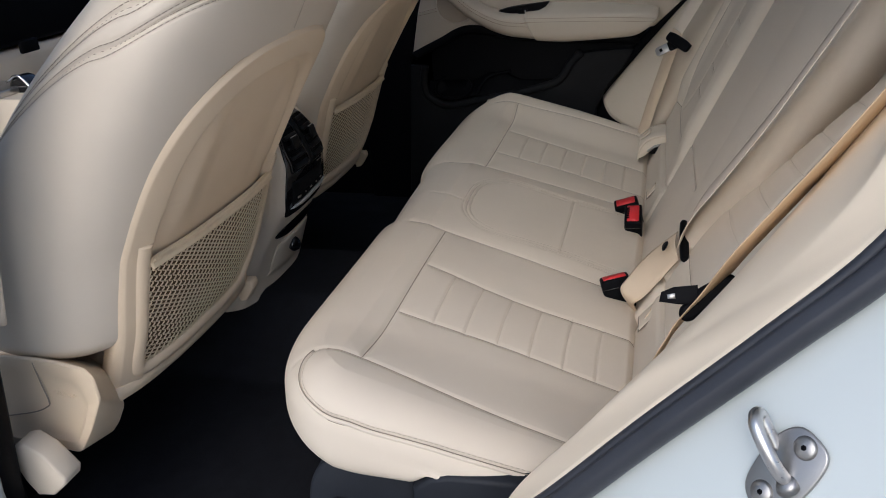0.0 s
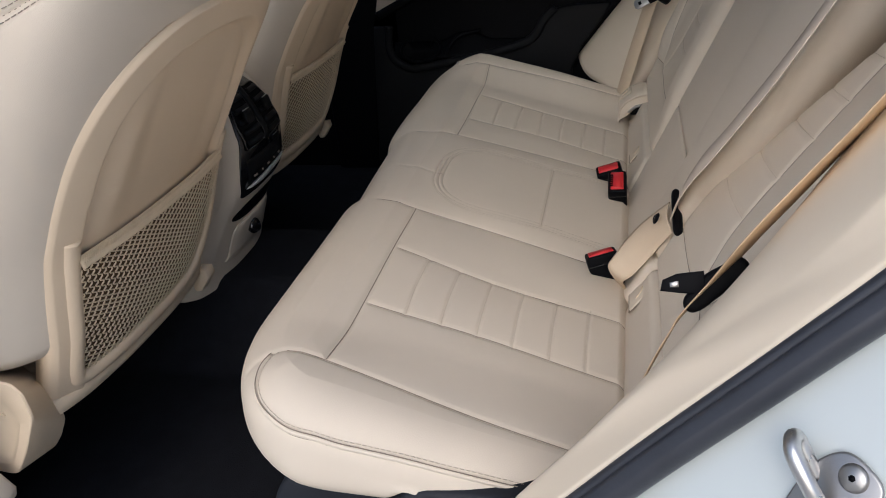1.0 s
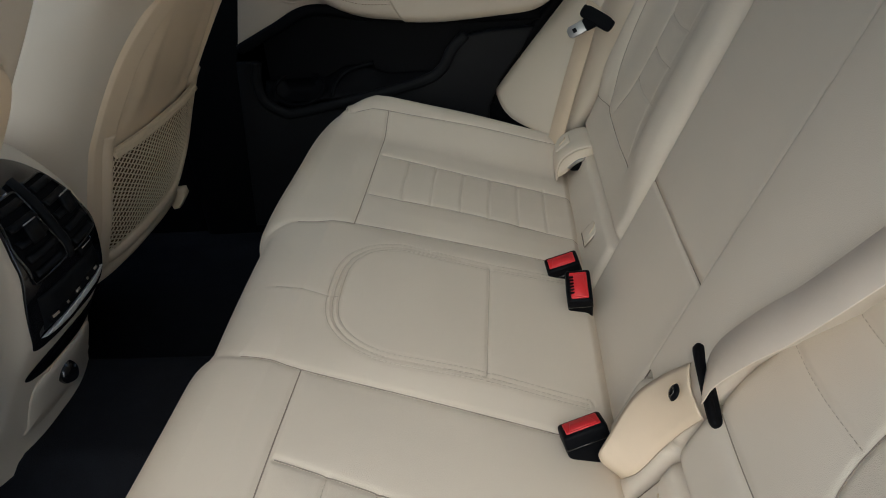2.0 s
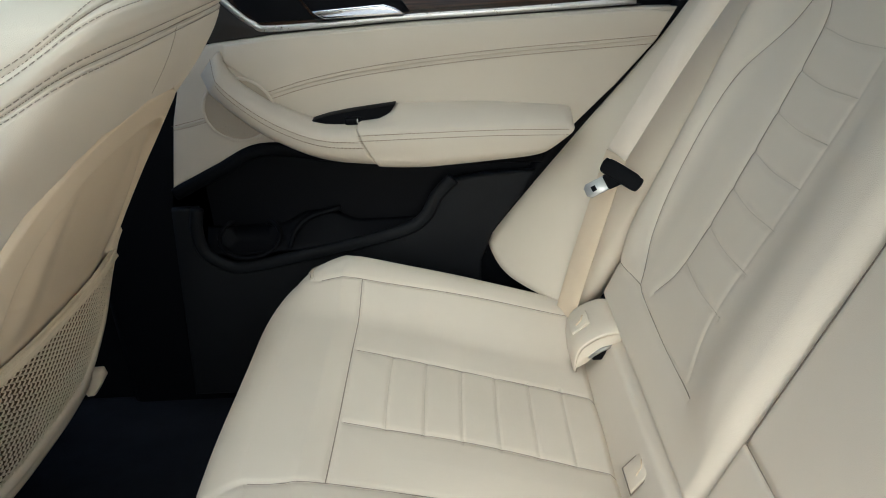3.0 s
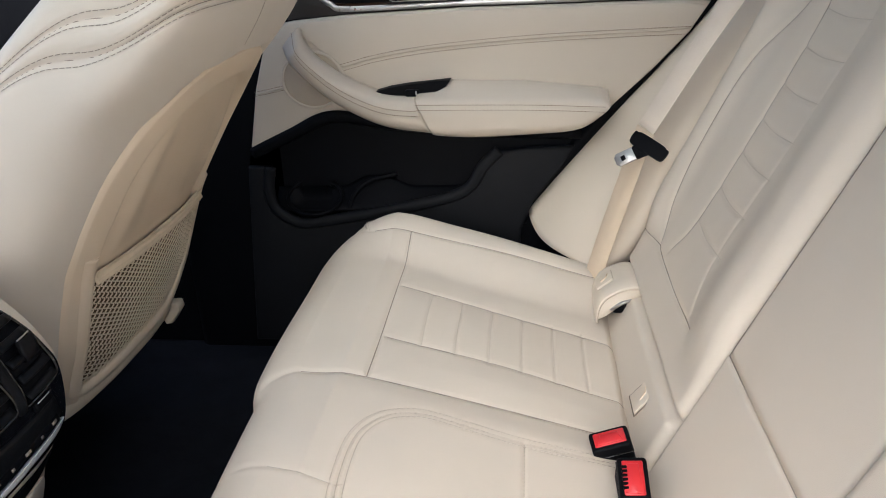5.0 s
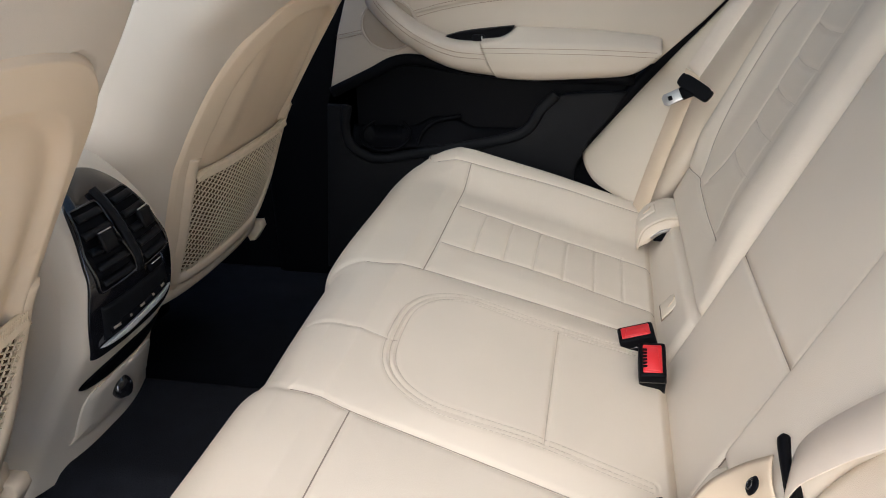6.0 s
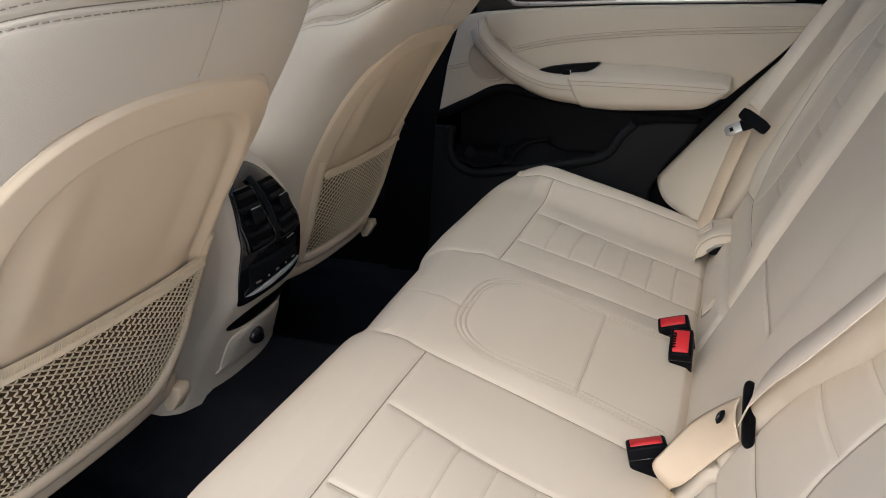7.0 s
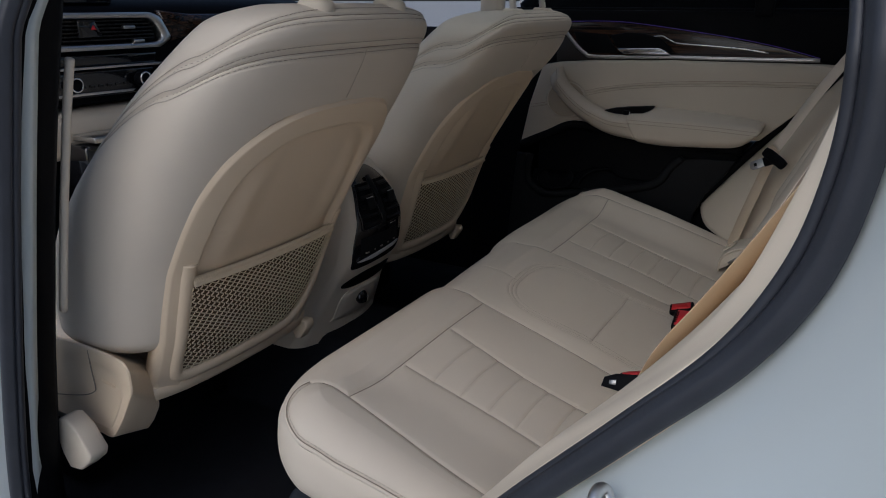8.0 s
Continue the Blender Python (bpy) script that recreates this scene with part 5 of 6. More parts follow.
for y in (-0.191, 0.007):
    kn = part("knob", cylinder((DX, y, 0.737), (DX + 0.026, y, 0.740), 0.019, 0.017, 32, 0.003), BLACK, dash, "black climate knob")
    part("knob_ring", tube([(DX + 0.026, y + 0.0155 * math.cos(q), 0.740 + 0.0155 * math.sin(q)) for q in np.linspace(0, 2 * np.pi, 28, endpoint=False)], 0.0022, 8, True, up=(1, 0, 0)), CHROME, kn)
for k in range(6):
    part("button", box((DX + 0.003, -0.160 + 0.025 * k, 0.731), (0.006, 0.012, 0.006), 0.001), DARK_TRIM, dash)
part("storage_tray", prism([(-1.07, -0.215), (-0.985, -0.215), (-0.975, 0.05), (-1.07, 0.05)], 0.014, 0.003, 2, Matrix.Translation((0, 0, 0.612))), SATIN, dash, "brushed tray edge under the climate panel")
part("storage_bin", box((-1.06, -0.08, 0.55), (0.12, 0.30, 0.11), 0.01), GLOSS, dash, "dark storage bin under the tray")
part("glovebox_latch", box((DX + 0.014, 0.13, 0.685), (0.012, 0.055, 0.03), 0.004), BLACK, dash, "black glovebox latch")


# ---- cars parked outside, beyond the far window ----
def parked_car(x, y, paint, label):
    car = thing("parked_car", (x, y, GROUND_Z), label, "car", "parked cars")
    side = curve([(-2.1, 0.25), (-2.15, 0.55), (-2.1, 0.85), (-1.1, 1.0), (0.0, 1.02), (1.4, 1.0), (2.05, 0.95), (2.15, 0.6), (2.1, 0.28), (0.0, 0.2)], 50, True)
    M = Matrix.Translation((x, y + 0.9, GROUND_Z)) @ XZ_IN
    part("body", prism(side, 1.8, 0.06, 3, M), paint, car)
    part("cabin", prism(curve([(-1.2, 0.95), (-0.6, 1.24), (0.2, 1.32), (1.1, 1.24), (1.7, 0.95)], 40, True), 1.5, 0.08, 3, Matrix.Translation((x, y + 0.75, GROUND_Z)) @ XZ_IN), GLOSS, car, "dark glazed cabin")
    part("roof", prism([(-0.75, 1.20), (1.25, 1.20), (0.95, 1.40), (-0.40, 1.41)], 1.4, 0.03, 2, Matrix.Translation((x, y + 0.7, GROUND_Z)) @ XZ_IN), paint, car)
    for dx in (-1.35, 1.3):
        for sy in (-0.86, 0.86):
            c = np.array([x + dx, y + sy, GROUND_Z + 0.33])
            wh = part("wheel", cylinder(c - (0, 0.1, 0), c + (0, 0.1, 0), 0.33, n=32, bevel=0.03), RUBBER, car)
            part("rim", cylinder(c - (0, 0.105, 0), c + (0, 0.105, 0), 0.22, n=24, bevel=0.01), SATIN, wh)
    return car


CAR_GREY = material("dark_grey_paint", (0.05, 0.055, 0.06), 0.3, vary=0.02, scale=5, coat=0.6)
parked_car(1.75, 10.5, PAINT, "white car parked on the concrete outside")
parked_car(-3.1, 11.5, CAR_GREY, "dark grey car parked on the concrete outside")

# ---- padded side panels between backrest and doorway ----
EDGE_O = [(0.205, 0.800, 0.396), (0.28, 0.806, 0.492), (0.36, 0.804, 0.590), (0.44, 0.800, 0.680), (0.517, 0.793, 0.772), (0.58, 0.786, 0.865), (0.64, 0.775, 0.98)]
EDGE_NEAR = [(0.195, 0.790, 0.335), (0.270, 0.790, 0.428), (0.347, 0.790, 0.518), (0.427, 0.790, 0.608), (0.503, 0.788, 0.698), (0.540, 0.780, 0.770), (0.553, 0.768, 0.87)]
FOOT = [(0.205, 0.800, 0.396), (0.206, 0.780, 0.379), (0.219, 0.750, 0.358), (0.236, 0.724, 0.346), (0.259, 0.698, 0.339), (0.296, 0.657, 0.332), (0.322, 0.622, 0.318)]
CREST = [(0.250, 0.728, 0.366), (0.300, 0.708, 0.452), (0.376, 0.672, 0.530), (0.463, 0.645, 0.632), (0.530, 0.640, 0.752), (0.590, 0.640, 0.868), (0.65, 0.635, 0.985)]
CREST_NEAR = [(0.203, 0.756, 0.326), (0.232, 0.756, 0.384), (0.286, 0.752, 0.45), (0.345, 0.75, 0.524), (0.43, 0.749, 0.612), (0.495, 0.752, 0.705), (0.535, 0.752, 0.804)]
EDGE_I = [(0.322, 0.622, 0.318), (0.372, 0.616, 0.390), (0.428, 0.608, 0.500), (0.487, 0.606, 0.632), (0.545, 0.606, 0.752), (0.602, 0.606, 0.868), (0.66, 0.606, 0.985)]


def side_panel(s):
    n = 70
    crest, inner = list(CREST), list(EDGE_I)
    if s < 0:
        crest, inner[0] = list(CREST_NEAR), (0.310, 0.640, 0.270)
    o, c, i = curve(EDGE_O if s > 0 else EDGE_NEAR, n), curve(crest, n), curve(inner, n)
    rows = []
    for k in np.linspace(0, 1, 14):
        # a soft bend through the crest
        a, b, d = (1 - k) ** 2, 2 * k * (1 - k), k ** 2
        m = c * 2 - (o + i) / 2
        rows.append(o * a + (c * 0.55 + m * 0.45) * b + i * d)
    if s < 0:
        # a flat face out to the crest, rounded over towards the backrest
        rows = [o + (c - o) * k for k in np.linspace(0, 0.9, 8)]
        for k in np.linspace(0.15, 1, 8):
            rows.append((o + (c - o) * 0.9) * (1 - k) ** 2 + (c * 1.06 - o * 0.06) * 2 * k * (1 - k) + (c * 0.8 + i * 0.2) * k ** 2)
        rows += [c * (0.8 - 0.8 * k) + i * (0.2 + 0.8 * k) for k in (0.3, 0.65, 1.0)]
    if s > 0:
        # the rounded lower corner
        foot, w = curve(FOOT, 14), np.clip(1 - np.linspace(0, 1, n) / 0.28, 0, 1)[:, None] ** 2
        first = [r[0].copy() for r in rows]
        rows = [r + (foot[j] - first[j]) * w for j, r in enumerate(rows)]
        o = rows[0]
    out = [o + np.array([0.012, 0.006, -0.010]), o + np.array([0.004, 0.003, -0.002])]
    if s < 0:
        out = [o - (c - o) * 0.25, o - (c - o) * 0.12]
    P = np.array(out + rows)
    P[..., 1] *= s
    v, f = sheet(P, 0.03, (0.75, 0.3 * s, -0.55))
    return v, (f if s > 0 else [q[::-1] for q in f])


for s in (1, -1):
    pad = thing("side_padding", (0.35, 0.72 * s, 0.40), "smooth cream padded side panel beside the rear backrest" if s > 0 else "smooth warm beige panel along the open doorway, daylight in its colour", "side panel", "rear side panels")
    # the near panel takes the lighter colour that carries the doorway's daylight
    part("panel", side_panel(s), TRIM if s > 0 else DAYLIT_PANEL, pad)
    welt = curve(EDGE_O if s > 0 else EDGE_NEAR, 60)[4:] * np.array([1, s, 1]) + np.array([0.012, 0.006 * s, -0.010])
    part("edge_welt", tube(welt, 0.004, 8), BLACK, pad, "dark edge strip of the panel")

# ---- seat belts ----
def belt_strip(pts, ups, width=0.047):
    p = curve(pts, 60)
    u = curve(ups, 60)
    return sweep(p, bar(width, 0.0014, 0.0004), u)


def outer_belt(s):
    belt = thing("seat_belt", (0.33, 0.606 * s, 0.32), "beige outer seat belt with black tongue over the side padding", "seat belt", "rear seat belts")
    F = np.array([1, s, 1])
    n1 = np.array([-0.66, -0.50 * s, 0.50])
    if s > 0:
        pts = np.array([(0.322, 0.612, 0.315), (0.345, 0.615, 0.40), (0.375, 0.620, 0.50), (0.405, 0.625, 0.585), (0.490, 0.624, 0.72), (0.585, 0.620, 0.866), (0.675, 0.61, 1.01), (0.735, 0.60, 1.10)])
        pts = pts + n1 * np.array([0.010, 0.011, 0.012, 0.018, 0.029, 0.034, 0.036, 0.036])[:, None]
        ups = np.tile(n1, (8, 1))
    else:
        pts = np.array([(0.340, -0.630, 0.405), (0.368, -0.622, 0.474), (0.386, -0.614, 0.506), (0.414, -0.622, 0.553), (0.438, -0.640, 0.606), (0.475, -0.648, 0.666), (0.531, -0.668, 0.764), (0.70, -0.70, 1.06)])
        ups = np.array([(-0.80, 0.30, 0.52), (-0.78, 0.36, 0.52), (-0.76, 0.42, 0.50), (-0.73, 0.50, 0.44), (-0.69, 0.54, 0.44), (-0.69, 0.54, 0.44), (-0.69, 0.54, 0.44), (-0.69, 0.54, 0.44)])
    if s > 0:
        part("webbing", belt_strip(pts[:4], ups[:4], 0.043), LAP_WEB, belt, "warm beige lap end of the belt")
        part("webbing", belt_strip(pts[3:], ups[3:], 0.041), WEB, belt)
    else:
        part("webbing", belt_strip(pts, ups), TAN_WEB, belt)
    # tongue across the webbing, its latch plate pointing forwards
    if s > 0:
        p = np.array([0.421, 0.607, 0.552]) + n1 * 0.040
        nt = np.array([-0.25, -0.85 * s, 0.45])
        along, hang = (0.786, -0.43 * s, -0.445), (-0.9, 0.0, -0.44)
    else:
        p = np.array([0.408, -0.620, 0.541])
        nt = np.array([-0.10, -0.86, 0.50])
        along, hang = (0.80, 0.20, 0.57), (-0.97, 0.12, -0.22)
    nt /= np.linalg.norm(nt)

    def frame_of(first, at):
        a = np.array(first) - nt * (np.array(first) @ nt)
        a /= np.linalg.norm(a)
        b = np.cross(nt, a)
        return Matrix(((a[0], b[0], nt[0], at[0]), (a[1], b[1], nt[1], at[1]), (a[2], b[2], nt[2], at[2]), (0, 0, 0, 1)))
    M = frame_of(along, p)
    if s < 0:
        shape = [(-0.037, -0.003), (-0.034, -0.0125), (-0.022, -0.0155), (0.0, -0.0140), (0.034, -0.0120), (0.041, -0.004), (0.038, 0.0080), (0.020, 0.0110), (-0.004, 0.0125), (-0.018, 0.0070), (-0.030, 0.0050)]
        tongue = part("tongue", prism(curve(np.array(shape) * 0.88, 60, True), 0.011, 0.005, 3, M @ Matrix.Translation((0, 0, -0.0075))), BLACK, belt, "thick rounded black belt tongue")
        R = frame_of((-0.95, 0.10, -0.20), p)
        part("tongue_plate", prism([(0.006, -0.013), (0.030, -0.0125), (0.043, -0.008), (0.046, 0.002), (0.026, 0.006), (0.006, 0.008)], 0.004, 0.0012, 2, R), BLACK, tongue, "black coated latch plate")
        part("plate_hole", prism([(0.029, -0.006), (0.037, -0.005), (0.037, -0.0005), (0.029, 0.0)], 0.0046, 0.0003, 1, R), STEEL, tongue)
    else:
        body = [(q[0] * 0.86, q[1]) for q in curve([(-0.037, -0.004), (-0.033, -0.0105), (-0.016, -0.0115), (0.016, -0.0115), (0.033, -0.0105), (0.037, -0.004), (0.0375, 0.005), (0.0355, 0.0105), (0.031, 0.0105), (0.025, 0.0125), (0.010, 0.0130), (-0.010, 0.0130), (-0.025, 0.0125), (-0.031, 0.0105), (-0.0355, 0.0105), (-0.0375, 0.005)], 48, True)]
        tongue = part("tongue", prism(body, 0.012, 0.0035, 3, M @ Matrix.Translation((0, 0, -0.006))), BLACK, belt, "black belt tongue")
        R = frame_of(hang, p)
        part("tongue_root", prism([(-0.004, -0.013), (0.024, -0.0115), (0.026, -0.009), (0.026, 0.009), (0.024, 0.0115), (-0.004, 0.013)], 0.008, 0.003, 2, R @ Matrix.Translation((0, 0, -0.004))), BLACK, tongue)
        part("tongue_plate", prism([(0.016, -0.011), (0.052, -0.011), (0.057, -0.006), (0.057, 0.006), (0.052, 0.011), (0.016, 0.011)], 0.003, 0.0008, 1, R), STEEL, tongue, "steel latch plate")
        part("plate_hole", prism([(0.040, -0.004), (0.047, -0.004), (0.047, 0.004), (0.040, 0.004)], 0.0036, 0.0003, 1, R), BLACK, tongue)
    return belt


for s in (1, -1):
    outer_belt(s)

# middle belt through its black guide loop
mid = thing("seat_belt", (0.33, -0.24, 0.31), "beige middle seat belt passing through a black guide loop", "seat belt", "rear seat belts")
edge_a = curve([(0.333, -0.195, 0.278), (0.324, -0.212, 0.298), (0.314, -0.246, 0.338), (0.325, -0.238, 0.356), (0.351, -0.212, 0.382), (0.376, -0.215, 0.410), (0.397, -0.232, 0.438)], 60)
edge_b = curve([(0.345, -0.235, 0.278), (0.340, -0.240, 0.298), (0.336, -0.262, 0.322), (0.349, -0.268, 0.337), (0.369, -0.265, 0.362), (0.385, -0.270, 0.388), (0.399, -0.282, 0.415)], 60)
K = np.linspace(0, 1, 9)[None, :, None]
band_m = edge_a[:, None] * (1 - K) + edge_b[:, None] * K
band_m = band_m + (OUTB * 0.006)[None, None] * np.sin(K * np.pi) + OUTB * 0.006
part("webbing", sheet(band_m, 0.0014, -OUTB), LAP_WEB, mid)
uppr = np.array([on_back(np.array(y), np.array(h), np.array(d)) for y, h, d in ((-0.262, 0.157, 0.005), (-0.276, 0.188, 0.013), (-0.308, 0.240, 0.019), (-0.338, 0.290, 0.019), (-0.385, 0.395, 0.018), (-0.410, 0.475, 0.018), (-0.445, 0.60, 0.018), (-0.48, 0.75, 0.018))])
part("webbing", belt_strip(uppr + OUTB * 0.007, np.tile(OUTB + np.array([0, 0.16, 0]), (8, 1)), 0.050), WEB, mid)
LA, LB = np.array([0.401, -0.226, 0.452]), np.array([0.402, -0.296, 0.424])
lx = (LB - LA) / 2
ly = np.cross(lx / np.linalg.norm(lx), OUTB)
aa = np.linspace(0, 2 * np.pi, 48, endpoint=False)
rg = (LA + LB) / 2 + lx * (np.sign(np.cos(aa)) * abs(np.cos(aa)) ** 0.5)[:, None] + OUTB * (0.0024 * np.sign(np.sin(aa)) * abs(np.sin(aa)) ** 0.6)[:, None]
part("guide_loop", sweep(rg + OUTB * 0.001, ring(0.0044, 0.0042, 12, 3.0), np.tile(ly, (48, 1)), True), BLACK, mid, "black plastic belt guide loop")
st = np.array([0.386, -0.256, 0.420]) + OUTB * 0.012
part("stop_button", cylinder(st, st + OUTB * 0.004, 0.0085, 0.0075, 24, 0.0015), BLACK, mid)
part("stop_rim", tube([tuple(st + OUTB * 0.0042 + 0.004 * (math.cos(q) * np.array([0, 1, 0]) + math.sin(q) * UPB)) for q in np.linspace(0, 2 * np.pi, 20, endpoint=False)], 0.0008, 6, True, up=tuple(OUTB)), GLOSS, mid)


# ---- buckles ----
def buckle(at, across, axis, label, length=0.06, w=0.042, d=0.024, ribs=0, rim=0.005):
    """Black housing with a red push button in its end; at is the middle of that end."""
    a = Vector(across).normalized()
    u = Vector(axis).normalized()
    n = u.cross(a).normalized()
    a = n.cross(u) * -1 if n.cross(u).dot(a) < 0 else n.cross(u)
    M = Matrix(((a[0], n[0], u[0], at[0]), (a[1], n[1], u[1], at[1]), (a[2], n[2], u[2], at[2]), (0, 0, 0, 1)))
    b = thing("belt_buckle", tuple(np.array(at) - np.array(axis) / np.linalg.norm(axis) * length), label, "belt buckle", "rear belt buckles")
    body = [(-w / 2, -d / 2), (w / 2, -d / 2), (w / 2, d / 2), (-w / 2, d / 2)]
    part("housing", prism(body, length, 0.004, 3, M @ Matrix.Translation((0, 0, -length))), BLACK, b)
    x0, x1, y0, y1 = -w / 2 + rim, w / 2 - rim, -d / 2 + rim, d / 2 - rim
    part("button", prism([(x0, y0), (x1, y0), (x1, y1), (x0, y1)], 0.012, 0.0015, 2, M @ Matrix.Translation((0, 0, -0.0105))), RED, b, "red release button")
    k = 0.22 * (x1 - x0)
    part("button_pad", prism([(x0 + 0.5 * k, y0 + 0.002), (x1 - 0.5 * k, y0 + 0.002), (x1 - k, y1 - 0.004), (x0 + k, y1 - 0.004)], 0.0022, 0.0008, 1, M @ Matrix.Translation((0, 0, 0.0005))), RED, b)
    part("joint", prism([(-w / 2 - 0.0003, -d / 2 - 0.0003), (w / 2 + 0.0003, -d / 2 - 0.0003), (w / 2 + 0.0003, d / 2 + 0.0003), (-w / 2 - 0.0003, d / 2 + 0.0003)], 0.0012, 0.0, 1, M @ Matrix.Translation((0, 0, -0.016))), GLOSS, b)
    for j in range(ribs):
        part("rib", prism([(x0 - 0.001, -0.0015), (x0 + 0.005, -0.0015), (x0 + 0.005, 0.0015), (x0 - 0.001, 0.0015)], 0.004, 0.0004, 1, M @ Matrix.Translation((0, y0 + (y1 - y0) * (0.2 + 0.6 * j / max(1, ribs - 1)), -0.001))), BLACK, b)
    return b


buckle((0.299, 0.140, 0.336), (1, 0.15, 0.0), (-0.25, -0.25, 0.93), "black far belt buckle with a red button", w=0.048, d=0.030)
buckle((0.317, 0.060, 0.344), (0.95, 0.15, -0.25), (-0.05, -0.45, 0.89), "black middle belt buckle with a ribbed red button", 0.05, 0.033, 0.050, 6)
buckle((0.296, -0.200, 0.338), (1, 0.20, -0.05), (-0.25, 0.15, 0.95), "black near belt buckle with a red button", w=0.048, d=0.030)


# ---- child seat anchors in the gap between cushion and backrest ----
def anchor(y, opened):
    ob = thing("child_seat_anchor", (0.355, y, 0.30), "open cream child-seat anchor cover" if opened else "closed cream child-seat anchor flap", "seat anchor", "child seat anchors")
    M = Matrix.Translation((0.352, y, 0.318)) @ pose(0, 0, 0, 0, -52, 0)
    if opened:
        arc = curve([(0.312, 0.312), (0.314, 0.334), (0.322, 0.352), (0.340, 0.366), (0.360, 0.374), (0.378, 0.374), (0.392, 0.364)], 24)
        base = np.array([0.355, 0.325])
        rows = []
        for yy, k in ((y - 0.052, 0.97), (y - 0.050, 1.0), (y - 0.02, 1.0), (y + 0.02, 1.0), (y + 0.042, 0.98), (y + 0.053, 0.93), (y + 0.060, 0.82), (y + 0.063, 0.60), (y + 0.063, 0.1)):
            q = base + (arc - base) * k
            rows.append(np.c_[q[:, 0], np.full(24, yy), q[:, 1]])
        part("hood", sheet(np.array(rows), 0.004, (0.5, 0, -0.85)), TRIM, ob)
        FM = Matrix.Translation((0.330, y + 0.004, 0.359)) @ pose(0, 0, 0, 0, -38, 0)
        part("flap", prism([(-0.017, -0.018), (0.016, -0.018), (0.016, 0.018), (-0.017, 0.018)], 0.004, 0.002, 2, FM), TRIM, ob, "square cream flap with a raised symbol")
        part("symbol", tube([tuple(FM @ Vector(p)) for p in ((-0.006, -0.006, 0.0045), (0.004, -0.002, 0.0045), (0.008, 0.008, 0.0045))], 0.0014, 6), SHELL, ob)
        side = np.vstack([arc[::2], [(0.380, 0.357), (0.355, 0.345), (0.330, 0.322)]])
        part("cheek", prism(side, 0.004, 0.001, 1, Matrix.Translation((0, y - 0.046, 0)) @ XZ_IN), TRIM, ob)
        part("slot", box((0.356, y - 0.018, 0.334), (0.036, 0.06, 0.020), 0.005), BLACK, ob)
        part("latch_wire", tube([(0.335, y - 0.048, 0.332), (0.352, y - 0.052, 0.346), (0.374, y - 0.048, 0.352)], 0.003, 8), STEEL, ob)
    else:
        FM = M @ Matrix.Translation((0.010, 0, 0.002))
        part("flap", prism([(-0.022, -0.021), (0.022, -0.019), (0.022, 0.019), (-0.022, 0.021)], 0.0045, 0.002, 2, FM), TRIM, ob)
        part("flap_joint", tube([tuple(FM @ Vector(p)) for p in ((-0.024, -0.0228, 0.0022), (0.024, -0.0208, 0.0022), (0.024, 0.0208, 0.0022), (-0.024, 0.0228, 0.0022))], 0.0009, 6, True, up=(-0.6, 0, 0.8)), SEAM, ob)
        part("symbol", tube([tuple(FM @ Vector(p)) for p in ((-0.006, -0.008, 0.0046), (0.005, -0.003, 0.0046), (0.008, 0.007, 0.0046))], 0.0011, 6), SHELL, ob)
    return ob


anchor(0.527, True)
anchor(0.245, False)
anchor(-0.300, False)

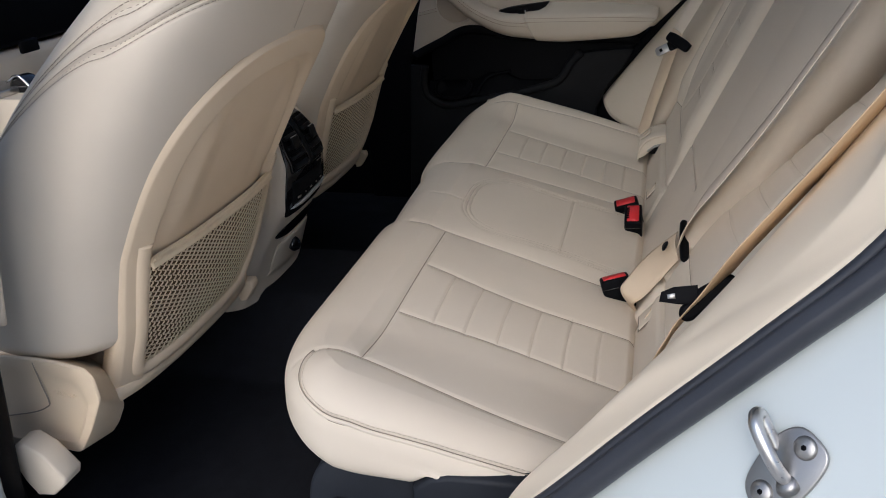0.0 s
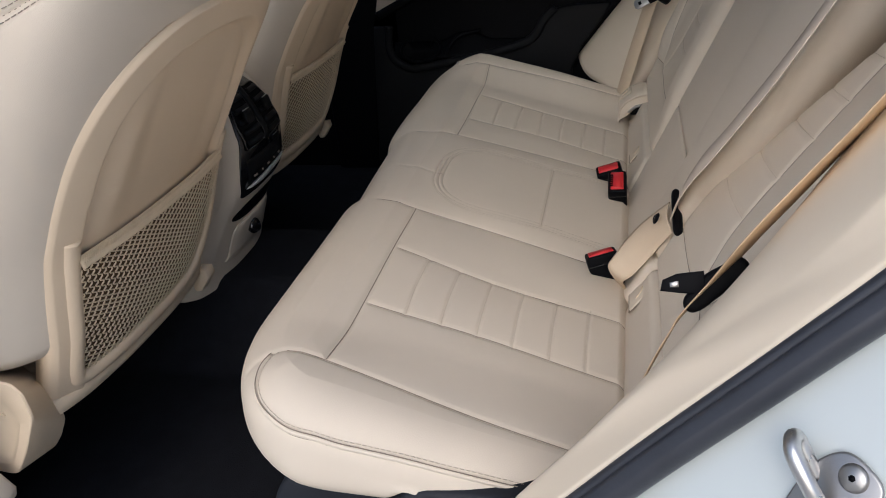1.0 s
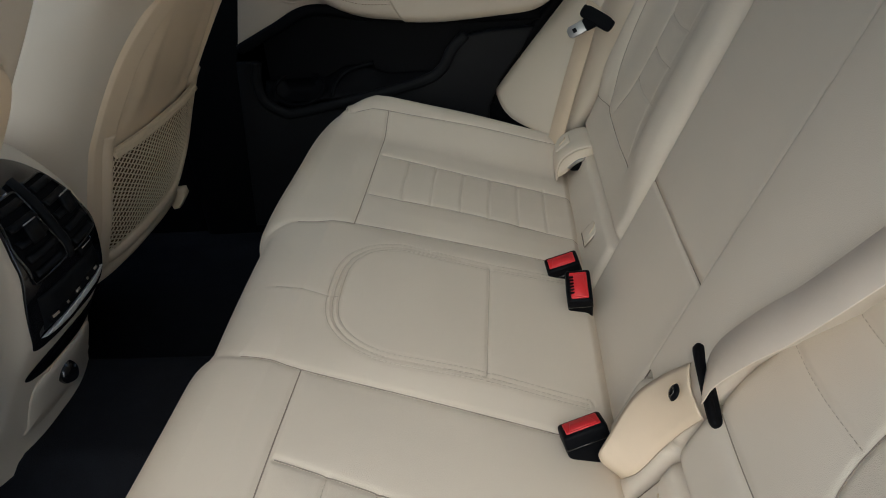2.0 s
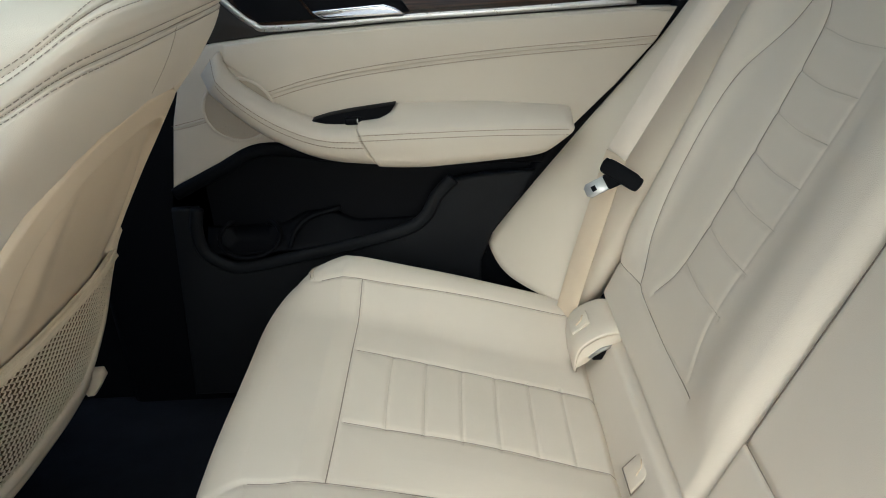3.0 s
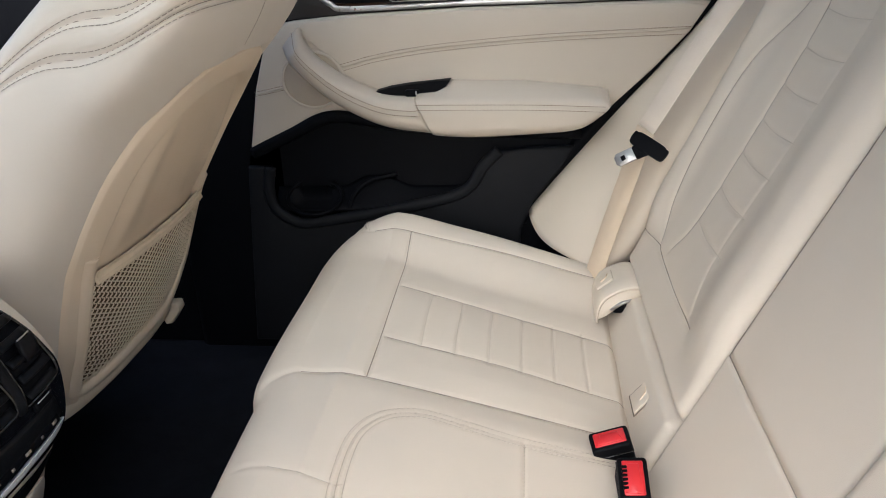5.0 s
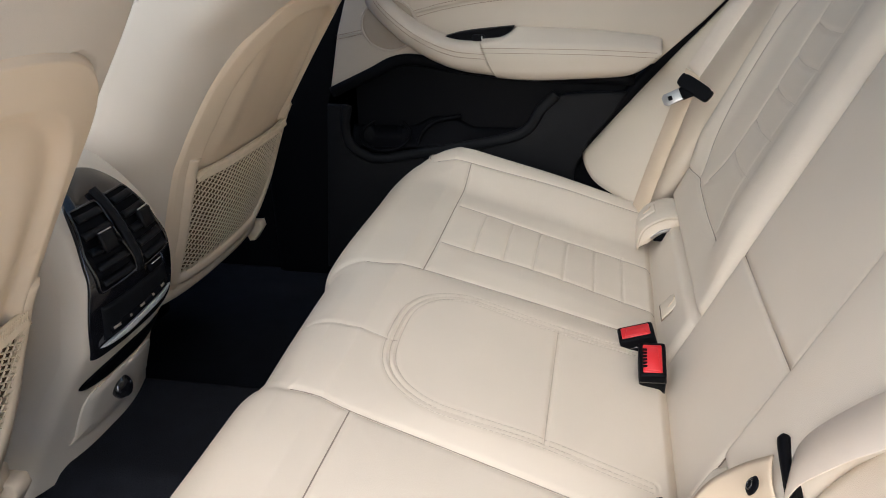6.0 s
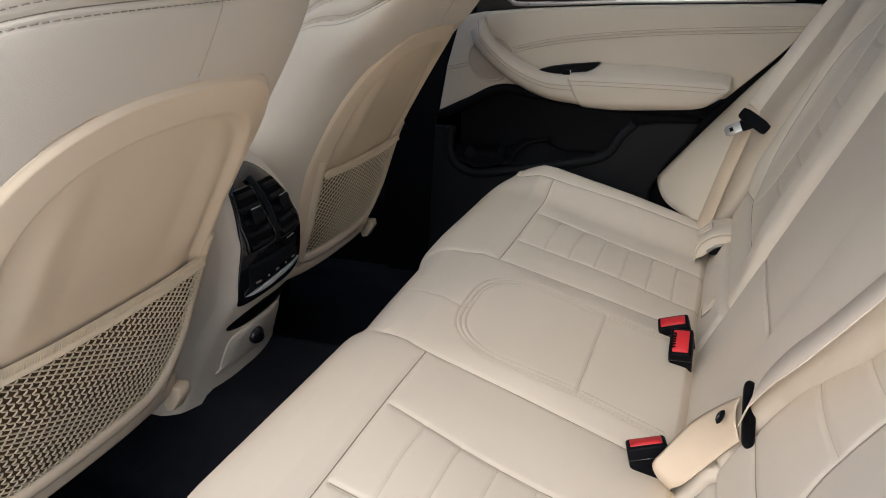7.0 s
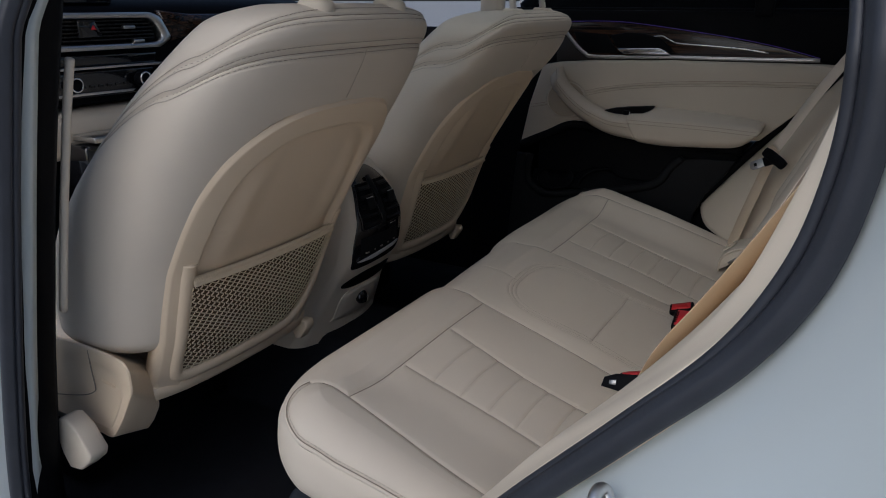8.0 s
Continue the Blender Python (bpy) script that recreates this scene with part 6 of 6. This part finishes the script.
# dark base under the bench
base = thing("bench_base", (0.12, 0, FLOOR_Z), "dark plastic base under the rear bench", "seat base")
part("body", box((0.14, 0, 0.17), (0.40, 1.22, 0.24), 0.02), BLACK, base)
BASE_SIDE = curve([(-0.075, 0.06), (-0.072, 0.20), (-0.055, 0.27), (-0.02, 0.302), (0.03, 0.306), (0.08, 0.304)], 30)
for s in (-1, 1):
    o = [tuple(p) for p in BASE_SIDE] + [(0.086, 0.20), (0.086, 0.06)]
    part("side_felt", prism(o, 0.07, 0.006, 2, Matrix.Translation((0, s * 0.635 + 0.035, 0)) @ XZ_IN), SEAT_BASE, base, "dark felt side of the bench base")
    o = [(0.090, 0.06), (0.090, 0.296), (0.112, 0.314), (0.135, 0.321), (0.26, 0.326), (0.26, 0.06)]
    part("side_cover", prism(o, 0.09, 0.006, 2, Matrix.Translation((0, s * 0.652 + 0.045, 0)) @ XZ_IN), SEAT_BASE, base, "moulded blue-black plastic corner cover")
    part("cover_mark", prism([(0.135, 0.245), (0.165, 0.245), (0.158, 0.285)], 0.0016, 0.0004, 1, Matrix.Translation((0, s * 0.698 + 0.0008, 0)) @ XZ_IN), BLACK, base)


# ---- door striker on the body side ----
striker = thing("door_striker", (0.455, -0.868, 0.552), "steel door striker loop bolted to the body", "door striker")
en = np.array([-0.585, -0.63, 0.50]) / np.linalg.norm([-0.585, -0.63, 0.50])
ex = np.array([0.65, 0.0, 0.76])
ex = ex / np.linalg.norm(ex)
ez = np.cross(en, ex)
SM = Matrix(((ex[0], ez[0], en[0], 0.453), (ex[1], ez[1], en[1], -0.866), (ex[2], ez[2], en[2], 0.535), (0, 0, 0, 1)))
po = curve([(-0.034, -0.010), (-0.030, 0.006), (-0.012, 0.016), (0.012, 0.022), (0.030, 0.018), (0.036, 0.004), (0.034, -0.012), (0.012, -0.022), (-0.020, -0.026)], 50, True)
part("plate", prism(po, 0.004, 0.0015, 2, SM), STEEL, striker)
for a, b in ((-0.022, -0.006), (0.025, 0.003)):
    q = SM @ Vector((a, b, 0.003))
    part("screw", cylinder(q, SM @ Vector((a, b, 0.0065)), 0.009, 0.008, 24, 0.001), STEEL, striker)
    part("screw_socket", cylinder(SM @ Vector((a, b, 0.006)), SM @ Vector((a, b, 0.0068)), 0.0022, n=6), BLACK, striker)
lp = [(-0.002, -0.0116, 0.0), (0.002, 0.0, 0.014), (0.007, 0.014, 0.022), (0.011, 0.028, 0.025), (0.014, 0.036, 0.021), (0.014, 0.037, 0.014), (0.010, 0.028, 0.008), (0.004, 0.0148, 0.0)]
part("loop", tube(np.array([(SM @ Vector(p))[:] for p in curve(lp, 40)]), 0.0054, 12, up=tuple(ex)), SATIN, striker)
part("foot", cylinder(SM @ Vector((-0.002, -0.0116, 0.002)), SM @ Vector((-0.001, -0.009, 0.007)), 0.010, 0.006, 20), STEEL, striker)
